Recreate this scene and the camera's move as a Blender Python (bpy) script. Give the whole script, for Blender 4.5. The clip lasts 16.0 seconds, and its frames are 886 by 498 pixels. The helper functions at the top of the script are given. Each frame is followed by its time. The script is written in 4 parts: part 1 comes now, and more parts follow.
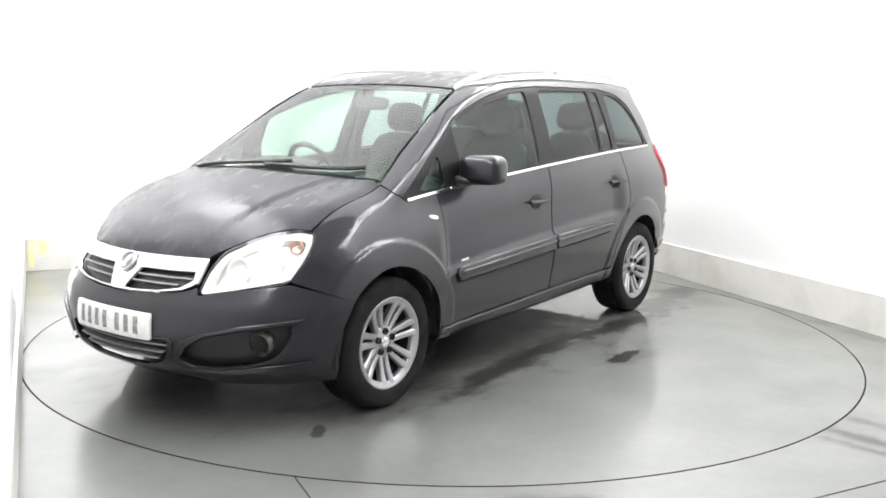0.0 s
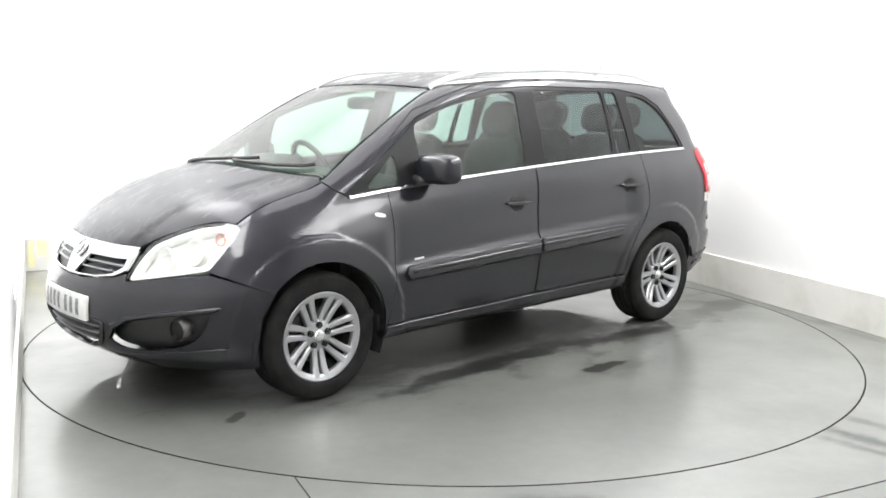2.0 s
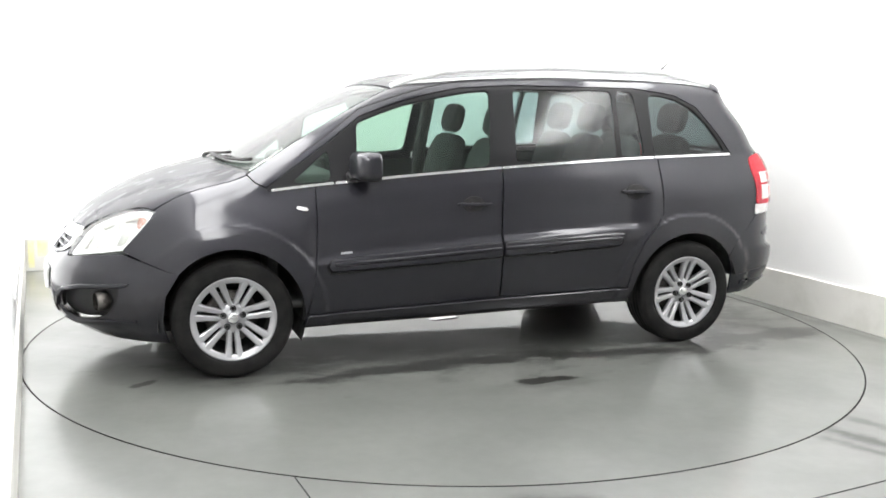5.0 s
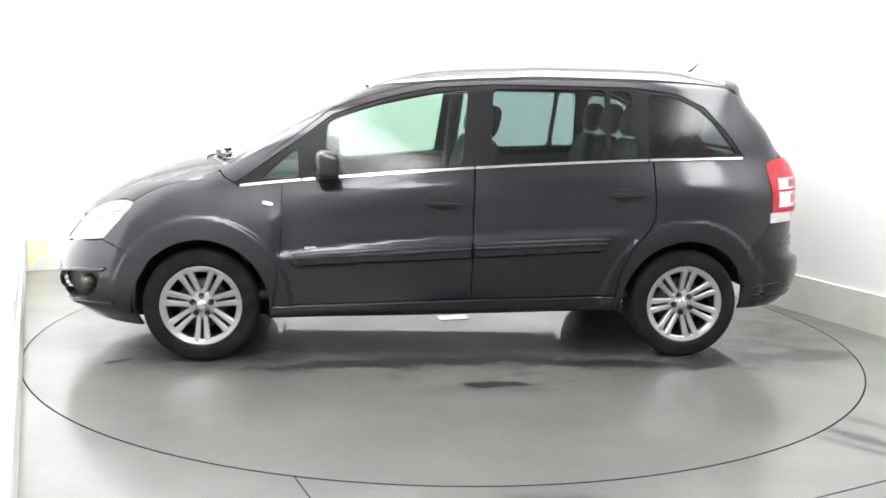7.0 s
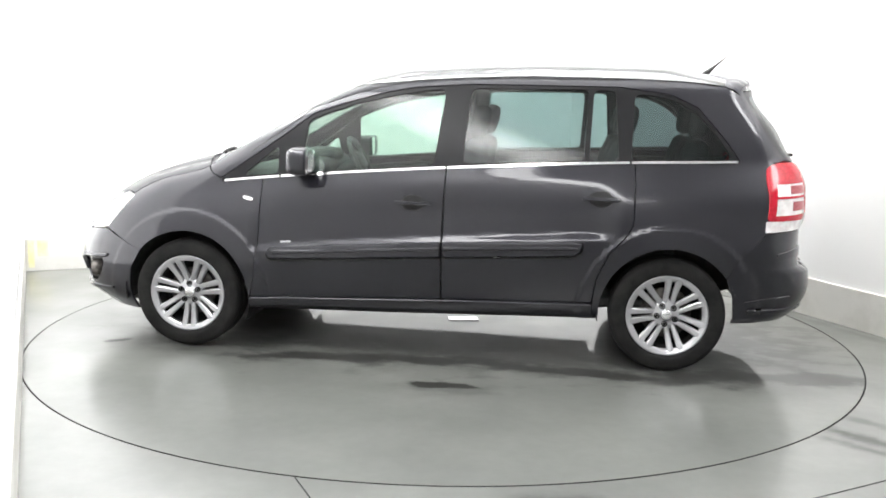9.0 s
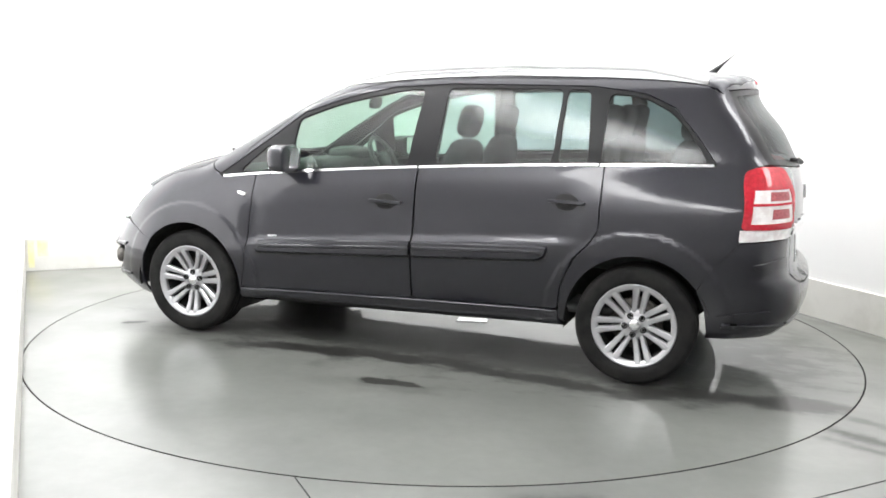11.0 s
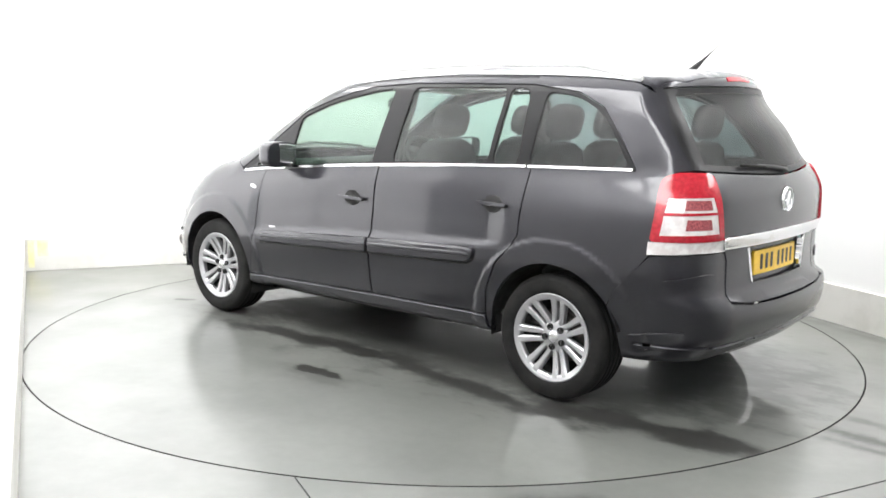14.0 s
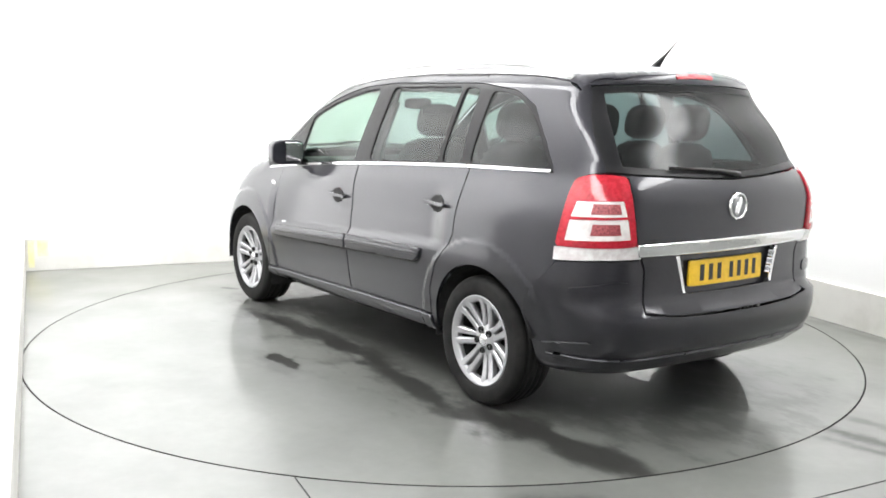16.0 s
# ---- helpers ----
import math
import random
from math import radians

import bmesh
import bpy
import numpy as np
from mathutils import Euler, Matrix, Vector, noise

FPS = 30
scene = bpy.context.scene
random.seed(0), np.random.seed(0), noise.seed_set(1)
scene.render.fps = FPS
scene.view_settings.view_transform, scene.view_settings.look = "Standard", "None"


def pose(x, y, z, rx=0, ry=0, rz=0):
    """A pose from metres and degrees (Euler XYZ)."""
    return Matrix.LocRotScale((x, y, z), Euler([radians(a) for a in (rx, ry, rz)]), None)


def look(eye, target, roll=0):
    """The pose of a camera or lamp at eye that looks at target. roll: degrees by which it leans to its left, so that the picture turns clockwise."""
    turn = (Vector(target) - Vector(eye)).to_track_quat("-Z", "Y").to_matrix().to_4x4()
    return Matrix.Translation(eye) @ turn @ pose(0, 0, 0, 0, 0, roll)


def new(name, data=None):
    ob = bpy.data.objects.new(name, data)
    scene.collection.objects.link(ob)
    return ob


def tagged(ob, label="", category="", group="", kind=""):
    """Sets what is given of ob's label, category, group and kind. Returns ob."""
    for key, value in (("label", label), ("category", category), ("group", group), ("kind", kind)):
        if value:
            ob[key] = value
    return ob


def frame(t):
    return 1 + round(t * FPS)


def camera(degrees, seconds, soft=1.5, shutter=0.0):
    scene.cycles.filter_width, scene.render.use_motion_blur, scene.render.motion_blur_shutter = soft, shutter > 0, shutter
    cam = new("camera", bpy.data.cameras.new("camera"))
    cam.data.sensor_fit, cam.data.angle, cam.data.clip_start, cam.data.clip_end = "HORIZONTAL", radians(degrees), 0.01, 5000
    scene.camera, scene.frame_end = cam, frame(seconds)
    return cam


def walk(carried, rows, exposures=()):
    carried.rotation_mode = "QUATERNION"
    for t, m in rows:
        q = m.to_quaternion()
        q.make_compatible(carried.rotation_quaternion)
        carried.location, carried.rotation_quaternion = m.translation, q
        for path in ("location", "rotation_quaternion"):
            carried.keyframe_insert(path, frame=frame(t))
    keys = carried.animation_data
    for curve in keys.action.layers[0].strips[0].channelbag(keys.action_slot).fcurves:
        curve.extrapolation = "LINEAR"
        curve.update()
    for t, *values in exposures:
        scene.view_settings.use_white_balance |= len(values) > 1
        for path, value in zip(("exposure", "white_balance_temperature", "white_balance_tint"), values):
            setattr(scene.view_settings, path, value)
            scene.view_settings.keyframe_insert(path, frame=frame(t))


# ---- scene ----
from mathutils.geometry import delaunay_2d_cdt

# ---- the camera stands still ----
cam = camera(50.33, 16.0, soft=1.7)
EYE = Vector((0, -5.836, 1.4535))
AIM = EYE + Vector((-0.00212, 0.98729, -0.15893))
walk(cam, [(0, look(EYE, AIM, 1.13)), (16, look(EYE, AIM, 1.13))])

# ---- light: a closed white booth, lit by panels in its ceiling ----
world = bpy.data.worlds.new("world")
scene.world = world
world.use_nodes = True
world.node_tree.nodes["Background"].inputs["Color"].default_value = (0.9, 0.95, 1.0, 1)
world.node_tree.nodes["Background"].inputs["Strength"].default_value = 0.05
PANEL_GLOW = 13.3
SOFT_GLOW = 2.8
# glow of the fill panels added along the left wall, for the car's reflections
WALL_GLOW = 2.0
scene.view_settings.exposure = 0.0


# ---- materials ----
def material(name, colour, rough=0.5, metal=0.0, **more):
    m = bpy.data.materials.new(name)
    m.use_nodes = True
    b = m.node_tree.nodes["Principled BSDF"]
    b.inputs["Base Color"].default_value = (*colour, 1)
    b.inputs["Roughness"].default_value = rough
    b.inputs["Metallic"].default_value = metal
    for key, value in more.items():
        b.inputs[key.replace("_", " ")].default_value = value
    return m


def link(m, a, out, b, into):
    m.node_tree.links.new(a.outputs[out], b.inputs[into])


def noise_node(m, scale, detail=4.0, rough=0.55, stretch=(1, 1, 1)):
    n = m.node_tree.nodes
    co, mp, tx = n.new("ShaderNodeTexCoord"), n.new("ShaderNodeMapping"), n.new("ShaderNodeTexNoise")
    mp.inputs["Scale"].default_value = stretch
    tx.inputs["Scale"].default_value, tx.inputs["Detail"].default_value, tx.inputs["Roughness"].default_value = scale, detail, rough
    link(m, co, "Object", mp, "Vector")
    link(m, mp, "Vector", tx, "Vector")
    return tx


def ramp_node(m, src, out, stops):
    f = m.node_tree.nodes.new("ShaderNodeMapRange")
    f.interpolation_type = "SMOOTHSTEP"
    (p0, c0), (p1, c1) = stops
    f.inputs["From Min"].default_value, f.inputs["From Max"].default_value = p0, p1
    link(m, src, out, f, "Value")
    r = mix_node(m)
    link(m, f, "Result", r, "Factor")
    for key, c in (("A", c0), ("B", c1)):
        r.inputs[key].default_value = (*c, 1) if isinstance(c, tuple) else (c, c, c, 1)
    return r


def varied(m, scale, low, high, socket="Base Color", p0=0.35, p1=0.65, stretch=(1, 1, 1)):
    r = ramp_node(m, noise_node(m, scale, stretch=stretch), "Fac", [(p0, low), (p1, high)])
    link(m, r, "Result", m.node_tree.nodes["Principled BSDF"], socket)
    return m


def bumped(m, scale, strength, distance=0.002, detail=3.0):
    b = m.node_tree.nodes.new("ShaderNodeBump")
    b.inputs["Strength"].default_value, b.inputs["Distance"].default_value = strength, distance
    link(m, noise_node(m, scale, detail), "Fac", b, "Height")
    link(m, b, "Normal", m.node_tree.nodes["Principled BSDF"], "Normal")
    return m


def mix_node(m, kind="MIX"):
    x = m.node_tree.nodes.new("ShaderNodeMix")
    x.data_type, x.blend_type = "RGBA", kind
    return x


def math_node(m, op, a=None, b=None, c=None):
    x = m.node_tree.nodes.new("ShaderNodeMath")
    x.operation = op
    for i, v in enumerate((a, b, c)):
        if isinstance(v, (int, float)):
            x.inputs[i].default_value = v
        elif v is not None:
            m.node_tree.links.new(v, x.inputs[i])
    return x.outputs[0]


def make_paint(name, dull0, dull1, coat=1.0, rough=0.40, film=False):
    """Dark metallic paint under a lacquer that water has half dried on."""
    m = material(name, (0.03, 0.03, 0.034), rough, 0.6, Coat_Weight=coat, Coat_Roughness=0.04, Specular_IOR_Level=0.22)
    p = m.node_tree.nodes["Principled BSDF"]
    flakes = ramp_node(m, noise_node(m, 900), "Fac", [(0.3, (0.0112, 0.0110, 0.0152)), (0.7, (0.0214, 0.0212, 0.0282))])
    last = flakes
    if film:
        # runs of dried water, longer than wide, with their sheen put into the colour
        runs = ramp_node(m, noise_node(m, 5, 6, 0.65, (0.6, 2.2, 1.5)), "Fac", [(0.42, 0.75), (0.75, 1.7)])
        last = mix_node(m, "MULTIPLY")
        last.inputs["Factor"].default_value = 1
        link(m, flakes, "Result", last, "A")
        link(m, runs, "Result", last, "B")
    link(m, last, "Result", p, "Base Color")
    dust = ramp_node(m, noise_node(m, 7, 6, 0.6, (0.7, 1.6, 1.2)), "Fac", [(0.35, dull0), (0.72, dull1)])
    link(m, dust, "Result", p, "Coat Roughness")
    # fine beads and a slow orange-peel wave in the lacquer
    wet = m.node_tree.nodes.new("ShaderNodeBump")
    wet.inputs["Strength"].default_value, wet.inputs["Distance"].default_value = 0.05, 0.004
    link(m, noise_node(m, 30, 4, 0.65), "Fac", wet, "Height")
    link(m, wet, "Normal", p, "Coat Normal")
    return m


def make_floor(name, stains_and_shade):
    """Worn pale-grey sealed concrete, with tyre marks, spills and painted shade at their own places."""
    m = material(name, (0.4, 0.4, 0.38), 0.3, 0.0, Coat_Weight=0.8, Coat_Roughness=0.17)
    p = m.node_tree.nodes["Principled BSDF"]
    base = ramp_node(m, noise_node(m, 1.3, 2.5, 0.45), "Fac", [(0.25, (0.120, 0.125, 0.116)), (0.75, (0.158, 0.163, 0.152))])
    fine = ramp_node(m, noise_node(m, 14, 4, 0.6), "Fac", [(0.2, 0.93), (0.8, 1.05)])
    x = mix_node(m, "MULTIPLY")
    x.inputs["Factor"].default_value = 1
    link(m, base, "Result", x, "A")
    link(m, fine, "Result", x, "B")
    last, dirt, wet = x.outputs["Result"], None, None
    co = m.node_tree.nodes.new("ShaderNodeTexCoord")
    warp = noise_node(m, 4.5, 4, 0.6, (1, 1.6, 1))
    for (cx, cy, sx, sy, turn, depth, lo, hi, *water) in stains_and_shade:
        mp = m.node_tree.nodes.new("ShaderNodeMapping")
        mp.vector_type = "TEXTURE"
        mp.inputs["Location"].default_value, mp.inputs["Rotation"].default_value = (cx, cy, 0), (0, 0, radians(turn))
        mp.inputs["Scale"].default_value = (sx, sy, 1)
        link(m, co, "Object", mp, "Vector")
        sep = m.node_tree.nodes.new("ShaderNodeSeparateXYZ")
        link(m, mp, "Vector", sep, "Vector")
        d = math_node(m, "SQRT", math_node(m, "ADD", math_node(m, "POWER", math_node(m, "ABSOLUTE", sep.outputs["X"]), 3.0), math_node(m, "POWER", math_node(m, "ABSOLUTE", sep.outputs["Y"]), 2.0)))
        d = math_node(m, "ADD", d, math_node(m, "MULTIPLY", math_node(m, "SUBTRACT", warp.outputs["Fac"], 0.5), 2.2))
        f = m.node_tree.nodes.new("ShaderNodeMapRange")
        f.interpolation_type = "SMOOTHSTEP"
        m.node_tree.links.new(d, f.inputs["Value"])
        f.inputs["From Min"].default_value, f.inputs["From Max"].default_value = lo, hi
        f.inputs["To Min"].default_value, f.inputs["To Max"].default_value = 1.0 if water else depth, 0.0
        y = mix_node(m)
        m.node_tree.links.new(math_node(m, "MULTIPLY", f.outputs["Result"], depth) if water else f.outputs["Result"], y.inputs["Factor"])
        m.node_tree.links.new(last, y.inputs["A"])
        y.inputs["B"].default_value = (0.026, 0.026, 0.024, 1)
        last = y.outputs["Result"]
        if water:
            wet = f.outputs["Result"] if wet is None else math_node(m, "MAXIMUM", wet, f.outputs["Result"])
        else:
            dirt = f.outputs["Result"] if dirt is None else math_node(m, "MAXIMUM", dirt, f.outputs["Result"])
    m.node_tree.links.new(last, p.inputs["Base Color"])
    # dirt takes the shine off the sealed surface
    m.node_tree.links.new(math_node(m, "MULTIPLY_ADD", dirt, -0.8, 0.8), p.inputs["Coat Weight"])
    m.node_tree.links.new(math_node(m, "MULTIPLY_ADD", dirt, -0.45, 0.5), p.inputs["Specular IOR Level"])
    if wet is not None:
        # standing water lies smooth over the stain
        m.node_tree.links.new(math_node(m, "MULTIPLY_ADD", wet, -0.14, 0.17), p.inputs["Coat Roughness"])
        ripple = m.node_tree.nodes.new("ShaderNodeBump")
        ripple.inputs["Strength"].default_value, ripple.inputs["Distance"].default_value = 0.10, 0.003
        link(m, noise_node(m, 16, 3), "Fac", ripple, "Height")
        link(m, ripple, "Normal", p, "Coat Normal")
    r = ramp_node(m, noise_node(m, 2.2, 2, 0.4), "Fac", [(0.2, 0.30), (0.8, 0.42)])
    link(m, r, "Result", p, "Roughness")
    b = m.node_tree.nodes.new("ShaderNodeBump")
    b.inputs["Strength"].default_value, b.inputs["Distance"].default_value = 0.04, 0.004
    link(m, noise_node(m, 4, 2), "Fac", b, "Height")
    link(m, b, "Normal", p, "Normal")
    return m


def make_glass(name, tint, gloss=0.75, rough=0.15):
    """Thin tinted pane: what is behind it shows through, and it reflects more at a slant."""
    m = bpy.data.materials.new(name)
    m.use_nodes = True
    n = m.node_tree.nodes
    n.remove(n["Principled BSDF"])
    t, g, f, x = n.new("ShaderNodeBsdfTransparent"), n.new("ShaderNodeBsdfGlossy"), n.new("ShaderNodeLayerWeight"), n.new("ShaderNodeMixShader")
    t.inputs["Color"].default_value = (*tint, 1)
    g.inputs["Roughness"].default_value = rough
    g.inputs["Color"].default_value = (gloss, gloss, gloss, 1)
    f.inputs["Blend"].default_value = 0.5
    fac = math_node(m, "MULTIPLY_ADD", math_node(m, "POWER", f.outputs["Facing"], 5.0), 0.8, 0.058)
    m.node_tree.links.new(fac, x.inputs[0])
    link(m, t, "BSDF", x, 1)
    link(m, g, "BSDF", x, 2)
    link(m, x, "Shader", n["Material Output"], "Surface")
    return m


PAINT = make_paint("grey_metallic_paint", 0.07, 0.17)
DUSTY = make_paint("wet_grey_metallic_paint", 0.14, 0.36, 0.36, 0.45, True)
BLACK = bumped(material("black_plastic", (0.015, 0.015, 0.016), 0.45), 400, 0.15, 0.0005)
PIANO = varied(material("gloss_black_trim", (0.010, 0.010, 0.011), 0.3, Specular_IOR_Level=0.2), 40, 0.30, 0.4, "Roughness")
SHADOW_GAP = varied(material("dark_parts_and_shade", (0.01, 0.01, 0.01), 0.8), 20, 0.7, 0.9, "Roughness")
CHROME = varied(material("chrome", (0.80, 0.80, 0.81), 0.10, 1.0), 60, 0.07, 0.16, "Roughness")
SILVER = varied(material("silver_painted_alloy", (0.44, 0.44, 0.455), 0.30, 0.75), 80, 0.30, 0.37, "Roughness")
IRON = varied(material("brake_iron", (0.12, 0.115, 0.11), 0.5, 0.8), 30, (0.06, 0.055, 0.05), (0.16, 0.15, 0.14))
RUBBER = varied(bumped(material("tyre_rubber", (0.02, 0.02, 0.02), 0.75, Specular_IOR_Level=0.2), 120, 0.3, 0.001), 9, (0.007, 0.007, 0.007), (0.015, 0.0145, 0.014))
GLASS = make_glass("green_tinted_glass", (0.55, 0.70, 0.62))
SCREEN = make_glass("windscreen_glass", (0.54, 0.65, 0.59), 0.85, 0.18)
PRIVACY = make_glass("rear_tinted_glass", (0.41, 0.51, 0.50))
QUARTER = make_glass("dark_quarter_glass", (0.25, 0.31, 0.31))
REAR_GLASS = make_glass("dark_rear_glass", (0.20, 0.25, 0.25), 0.55, 0.16)
LENS = make_glass("clear_lamp_lens", (0.94, 0.95, 0.95), 1.0, 0.05)
LAMP_SILVER = varied(material("lamp_reflector", (0.82, 0.82, 0.79), 0.35, 0.15), 35, 0.30, 0.45, "Roughness")
SATIN = varied(material("satin_grey_bar", (0.30, 0.30, 0.31), 0.4, 0.6), 30, 0.35, 0.45, "Roughness")
RAIL = varied(material("satin_silver_rail", (0.78, 0.78, 0.78), 0.4, 0.3), 30, 0.35, 0.45, "Roughness")
RED = varied(material("red_lamp_lens", (0.62, 0.012, 0.03), 0.12, 0.0, Coat_Weight=0.15), 60, (0.32, 0.005, 0.015), (0.44, 0.011, 0.026))
WHITE_LENS = varied(material("frosted_white_lens", (0.72, 0.72, 0.71), 0.18, 0.0, Coat_Weight=1.0), 25, (0.60, 0.56, 0.56), (0.74, 0.73, 0.72))
AMBER = varied(material("amber_bulb", (0.60, 0.36, 0.30), 0.3), 30, 0.2, 0.4, "Roughness")
PLATE_WHITE = varied(material("white_plate", (0.78, 0.78, 0.76), 0.3), 30, (0.72, 0.72, 0.70), (0.82, 0.82, 0.80))
# black characters painted grey for the glare that washes them out
INK_GREY = varied(material("glare_washed_ink", (0.22, 0.22, 0.23), 0.4), 60, (0.16, 0.16, 0.17), (0.34, 0.34, 0.35))
DULL_RED = varied(material("dull_red_reflector", (0.3, 0.03, 0.05), 0.35), 160, (0.16, 0.02, 0.028), (0.42, 0.10, 0.11))
PLATE_YELLOW = varied(material("yellow_plate", (0.80, 0.50, 0.02), 0.3), 30, (0.74, 0.46, 0.02), (0.84, 0.54, 0.03))
SEAT = varied(bumped(material("grey_seat_cloth", (0.06, 0.062, 0.064), 0.9), 350, 0.4, 0.002), 15, (0.045, 0.047, 0.048), (0.085, 0.088, 0.09))
TRIM = varied(bumped(material("dark_grey_cabin_plastic", (0.05, 0.052, 0.052), 0.6), 300, 0.25, 0.001), 12, (0.04, 0.042, 0.042), (0.07, 0.072, 0.07))
LINING = varied(material("pale_headlining", (0.42, 0.43, 0.41), 0.9), 25, (0.38, 0.39, 0.37), (0.46, 0.47, 0.45))
WALL = varied(bumped(material("white_wall_paint", (0.84, 0.84, 0.835), 0.7), 60, 0.05, 0.002), 1.2, (0.82, 0.822, 0.82), (0.86, 0.86, 0.855))
PLINTH = varied(bumped(material("off_white_kick_board", (0.62, 0.61, 0.57), 0.55), 40, 0.1, 0.002), 3.5, (0.60, 0.59, 0.55), (0.70, 0.69, 0.655), p0=0.3, p1=0.6)
TAPE = varied(material("faded_tape", (0.78, 0.74, 0.45), 0.6), 12, (0.76, 0.74, 0.55), (0.80, 0.74, 0.36))
REFLECTED_GREY = varied(material("grey_reflected_wall", (0.16, 0.16, 0.165), 0.6), 2.0, (0.42, 0.42, 0.425), (0.50, 0.50, 0.505))
GLOW = material("lamp_diffuser", (0.9, 0.9, 0.9), 0.5)
GLOW.node_tree.nodes["Principled BSDF"].inputs["Emission Color"].default_value = (1.0, 1.0, 1.0, 1)
GLOW.node_tree.nodes["Principled BSDF"].inputs["Emission Strength"].default_value = PANEL_GLOW
SOFT = material("dim_lamp_diffuser", (0.9, 0.9, 0.9), 0.5)
SOFT.node_tree.nodes["Principled BSDF"].inputs["Emission Color"].default_value = (1.0, 1.0, 1.0, 1)
SOFT.node_tree.nodes["Principled BSDF"].inputs["Emission Strength"].default_value = SOFT_GLOW
WALL_FILL = material("wall_fill_diffuser", (0.9, 0.9, 0.9), 0.5)
WALL_FILL.node_tree.nodes["Principled BSDF"].inputs["Emission Color"].default_value = (1.0, 1.0, 1.0, 1)
WALL_FILL.node_tree.nodes["Principled BSDF"].inputs["Emission Strength"].default_value = WALL_GLOW
FRAME = varied(material("white_lamp_frame", (0.75, 0.75, 0.75), 0.4), 20, 0.35, 0.5, "Roughness")


# ---- small mesh tools ----
def part(name, bm, mat, parent=None, label="", smooth=True):
    """Links a bmesh as one mesh object, under a thing or a part."""
    me = bpy.data.meshes.new(name)
    bm.normal_update()
    bm.to_mesh(me)
    bm.free()
    if smooth:
        me.shade_smooth()
    me.materials.append(mat)
    ob = new(name, me)
    ob.parent = parent
    return tagged(ob, label)


def thing(name, label, category, kind="", group=""):
    return tagged(new(name), label, category, group, kind)


def block(x0, x1, y0, y1, z0, z1, bevel=0.0, m=None):
    bm = bmesh.new()
    bmesh.ops.create_cube(bm, size=1, matrix=Matrix.Translation(((x0 + x1) / 2, (y0 + y1) / 2, (z0 + z1) / 2)) @ Matrix.Diagonal((x1 - x0, y1 - y0, z1 - z0, 1)))
    if bevel:
        bmesh.ops.bevel(bm, geom=bm.edges[:], offset=bevel, segments=2, profile=0.5, affect="EDGES")
    if m is not None:
        bm.transform(m)
    return bm


# ---- the booth: a square room turned against the camera, its turntable in the middle ----
BOOTH = pose(0, 0, 0, 0, 0, 23.5)
RIGHT, LEFT, BACK, FRONT, HIGH = 2.585, -2.465, 2.86, -7.2, 3.5
RADIUS = 2.453


def make_booth():
    for name, box in (("wall_back", (LEFT - 0.12, RIGHT + 0.12, BACK, BACK + 0.12, 0, HIGH)), ("wall_right", (RIGHT, RIGHT + 0.12, FRONT, BACK, 0, HIGH)),
                      ("wall_left", (LEFT - 0.12, LEFT, FRONT, BACK, 0, HIGH)), ("wall_front", (LEFT - 0.12, RIGHT + 0.12, FRONT - 0.12, FRONT, 0, HIGH))):
        # the grey front wall is added out of view to tone the car's reflections
        grey = name == "wall_front"
        tagged(part(name, block(*box, m=BOOTH), REFLECTED_GREY if grey else WALL, smooth=False), "added grey wall behind the camera, for the car to reflect" if grey else "smooth white painted wall of the photo booth", "wall", kind="structure")
    tagged(part("ceiling", block(LEFT - 0.12, RIGHT + 0.12, FRONT - 0.12, BACK + 0.12, HIGH, HIGH + 0.1, m=BOOTH), WALL, smooth=False), "plain white ceiling of the booth", "ceiling", kind="structure")
    for name, box in (("baseboard_back", (LEFT + 0.02, RIGHT - 0.02, BACK - 0.02, BACK - 0.001, 0, 0.262)), ("baseboard_right", (RIGHT - 0.02, RIGHT - 0.001, FRONT, BACK - 0.02, 0, 0.262)),
                      ("baseboard_left", (LEFT + 0.001, LEFT + 0.02, FRONT, BACK - 0.02, 0, 0.262))):
        tagged(part(name, block(*box, bevel=0.004, m=BOOTH), PLINTH, smooth=False), "off-white painted kick board along the wall", "skirting board", kind="structure")


def make_tape():
    """Faded yellow tape on the kick board beside the corner."""
    for x0, x1, z0, z1 in ((LEFT + 0.04, LEFT + 0.085, 0.03, 0.245), (LEFT + 0.11, LEFT + 0.19, 0.12, 0.25)):
        bm = block(x0, x1, BACK - 0.0225, BACK - 0.0195, z0, z1, m=BOOTH)
        tagged(part("tape", bm, TAPE, smooth=False), "faded yellow tape stuck on the kick board", "tape", group="tape marks")


def ring_sheet(bm, radius, n, outer):
    inner = [bm.verts.new((radius * math.cos(2 * math.pi * i / n), radius * math.sin(2 * math.pi * i / n), 0)) for i in range(n)]
    out = [bm.verts.new(outer(2 * math.pi * i / n)) for i in range(n)]
    for i in range(n):
        j = (i + 1) % n
        bm.faces.new((inner[i], out[i], out[j], inner[j]))
    return inner


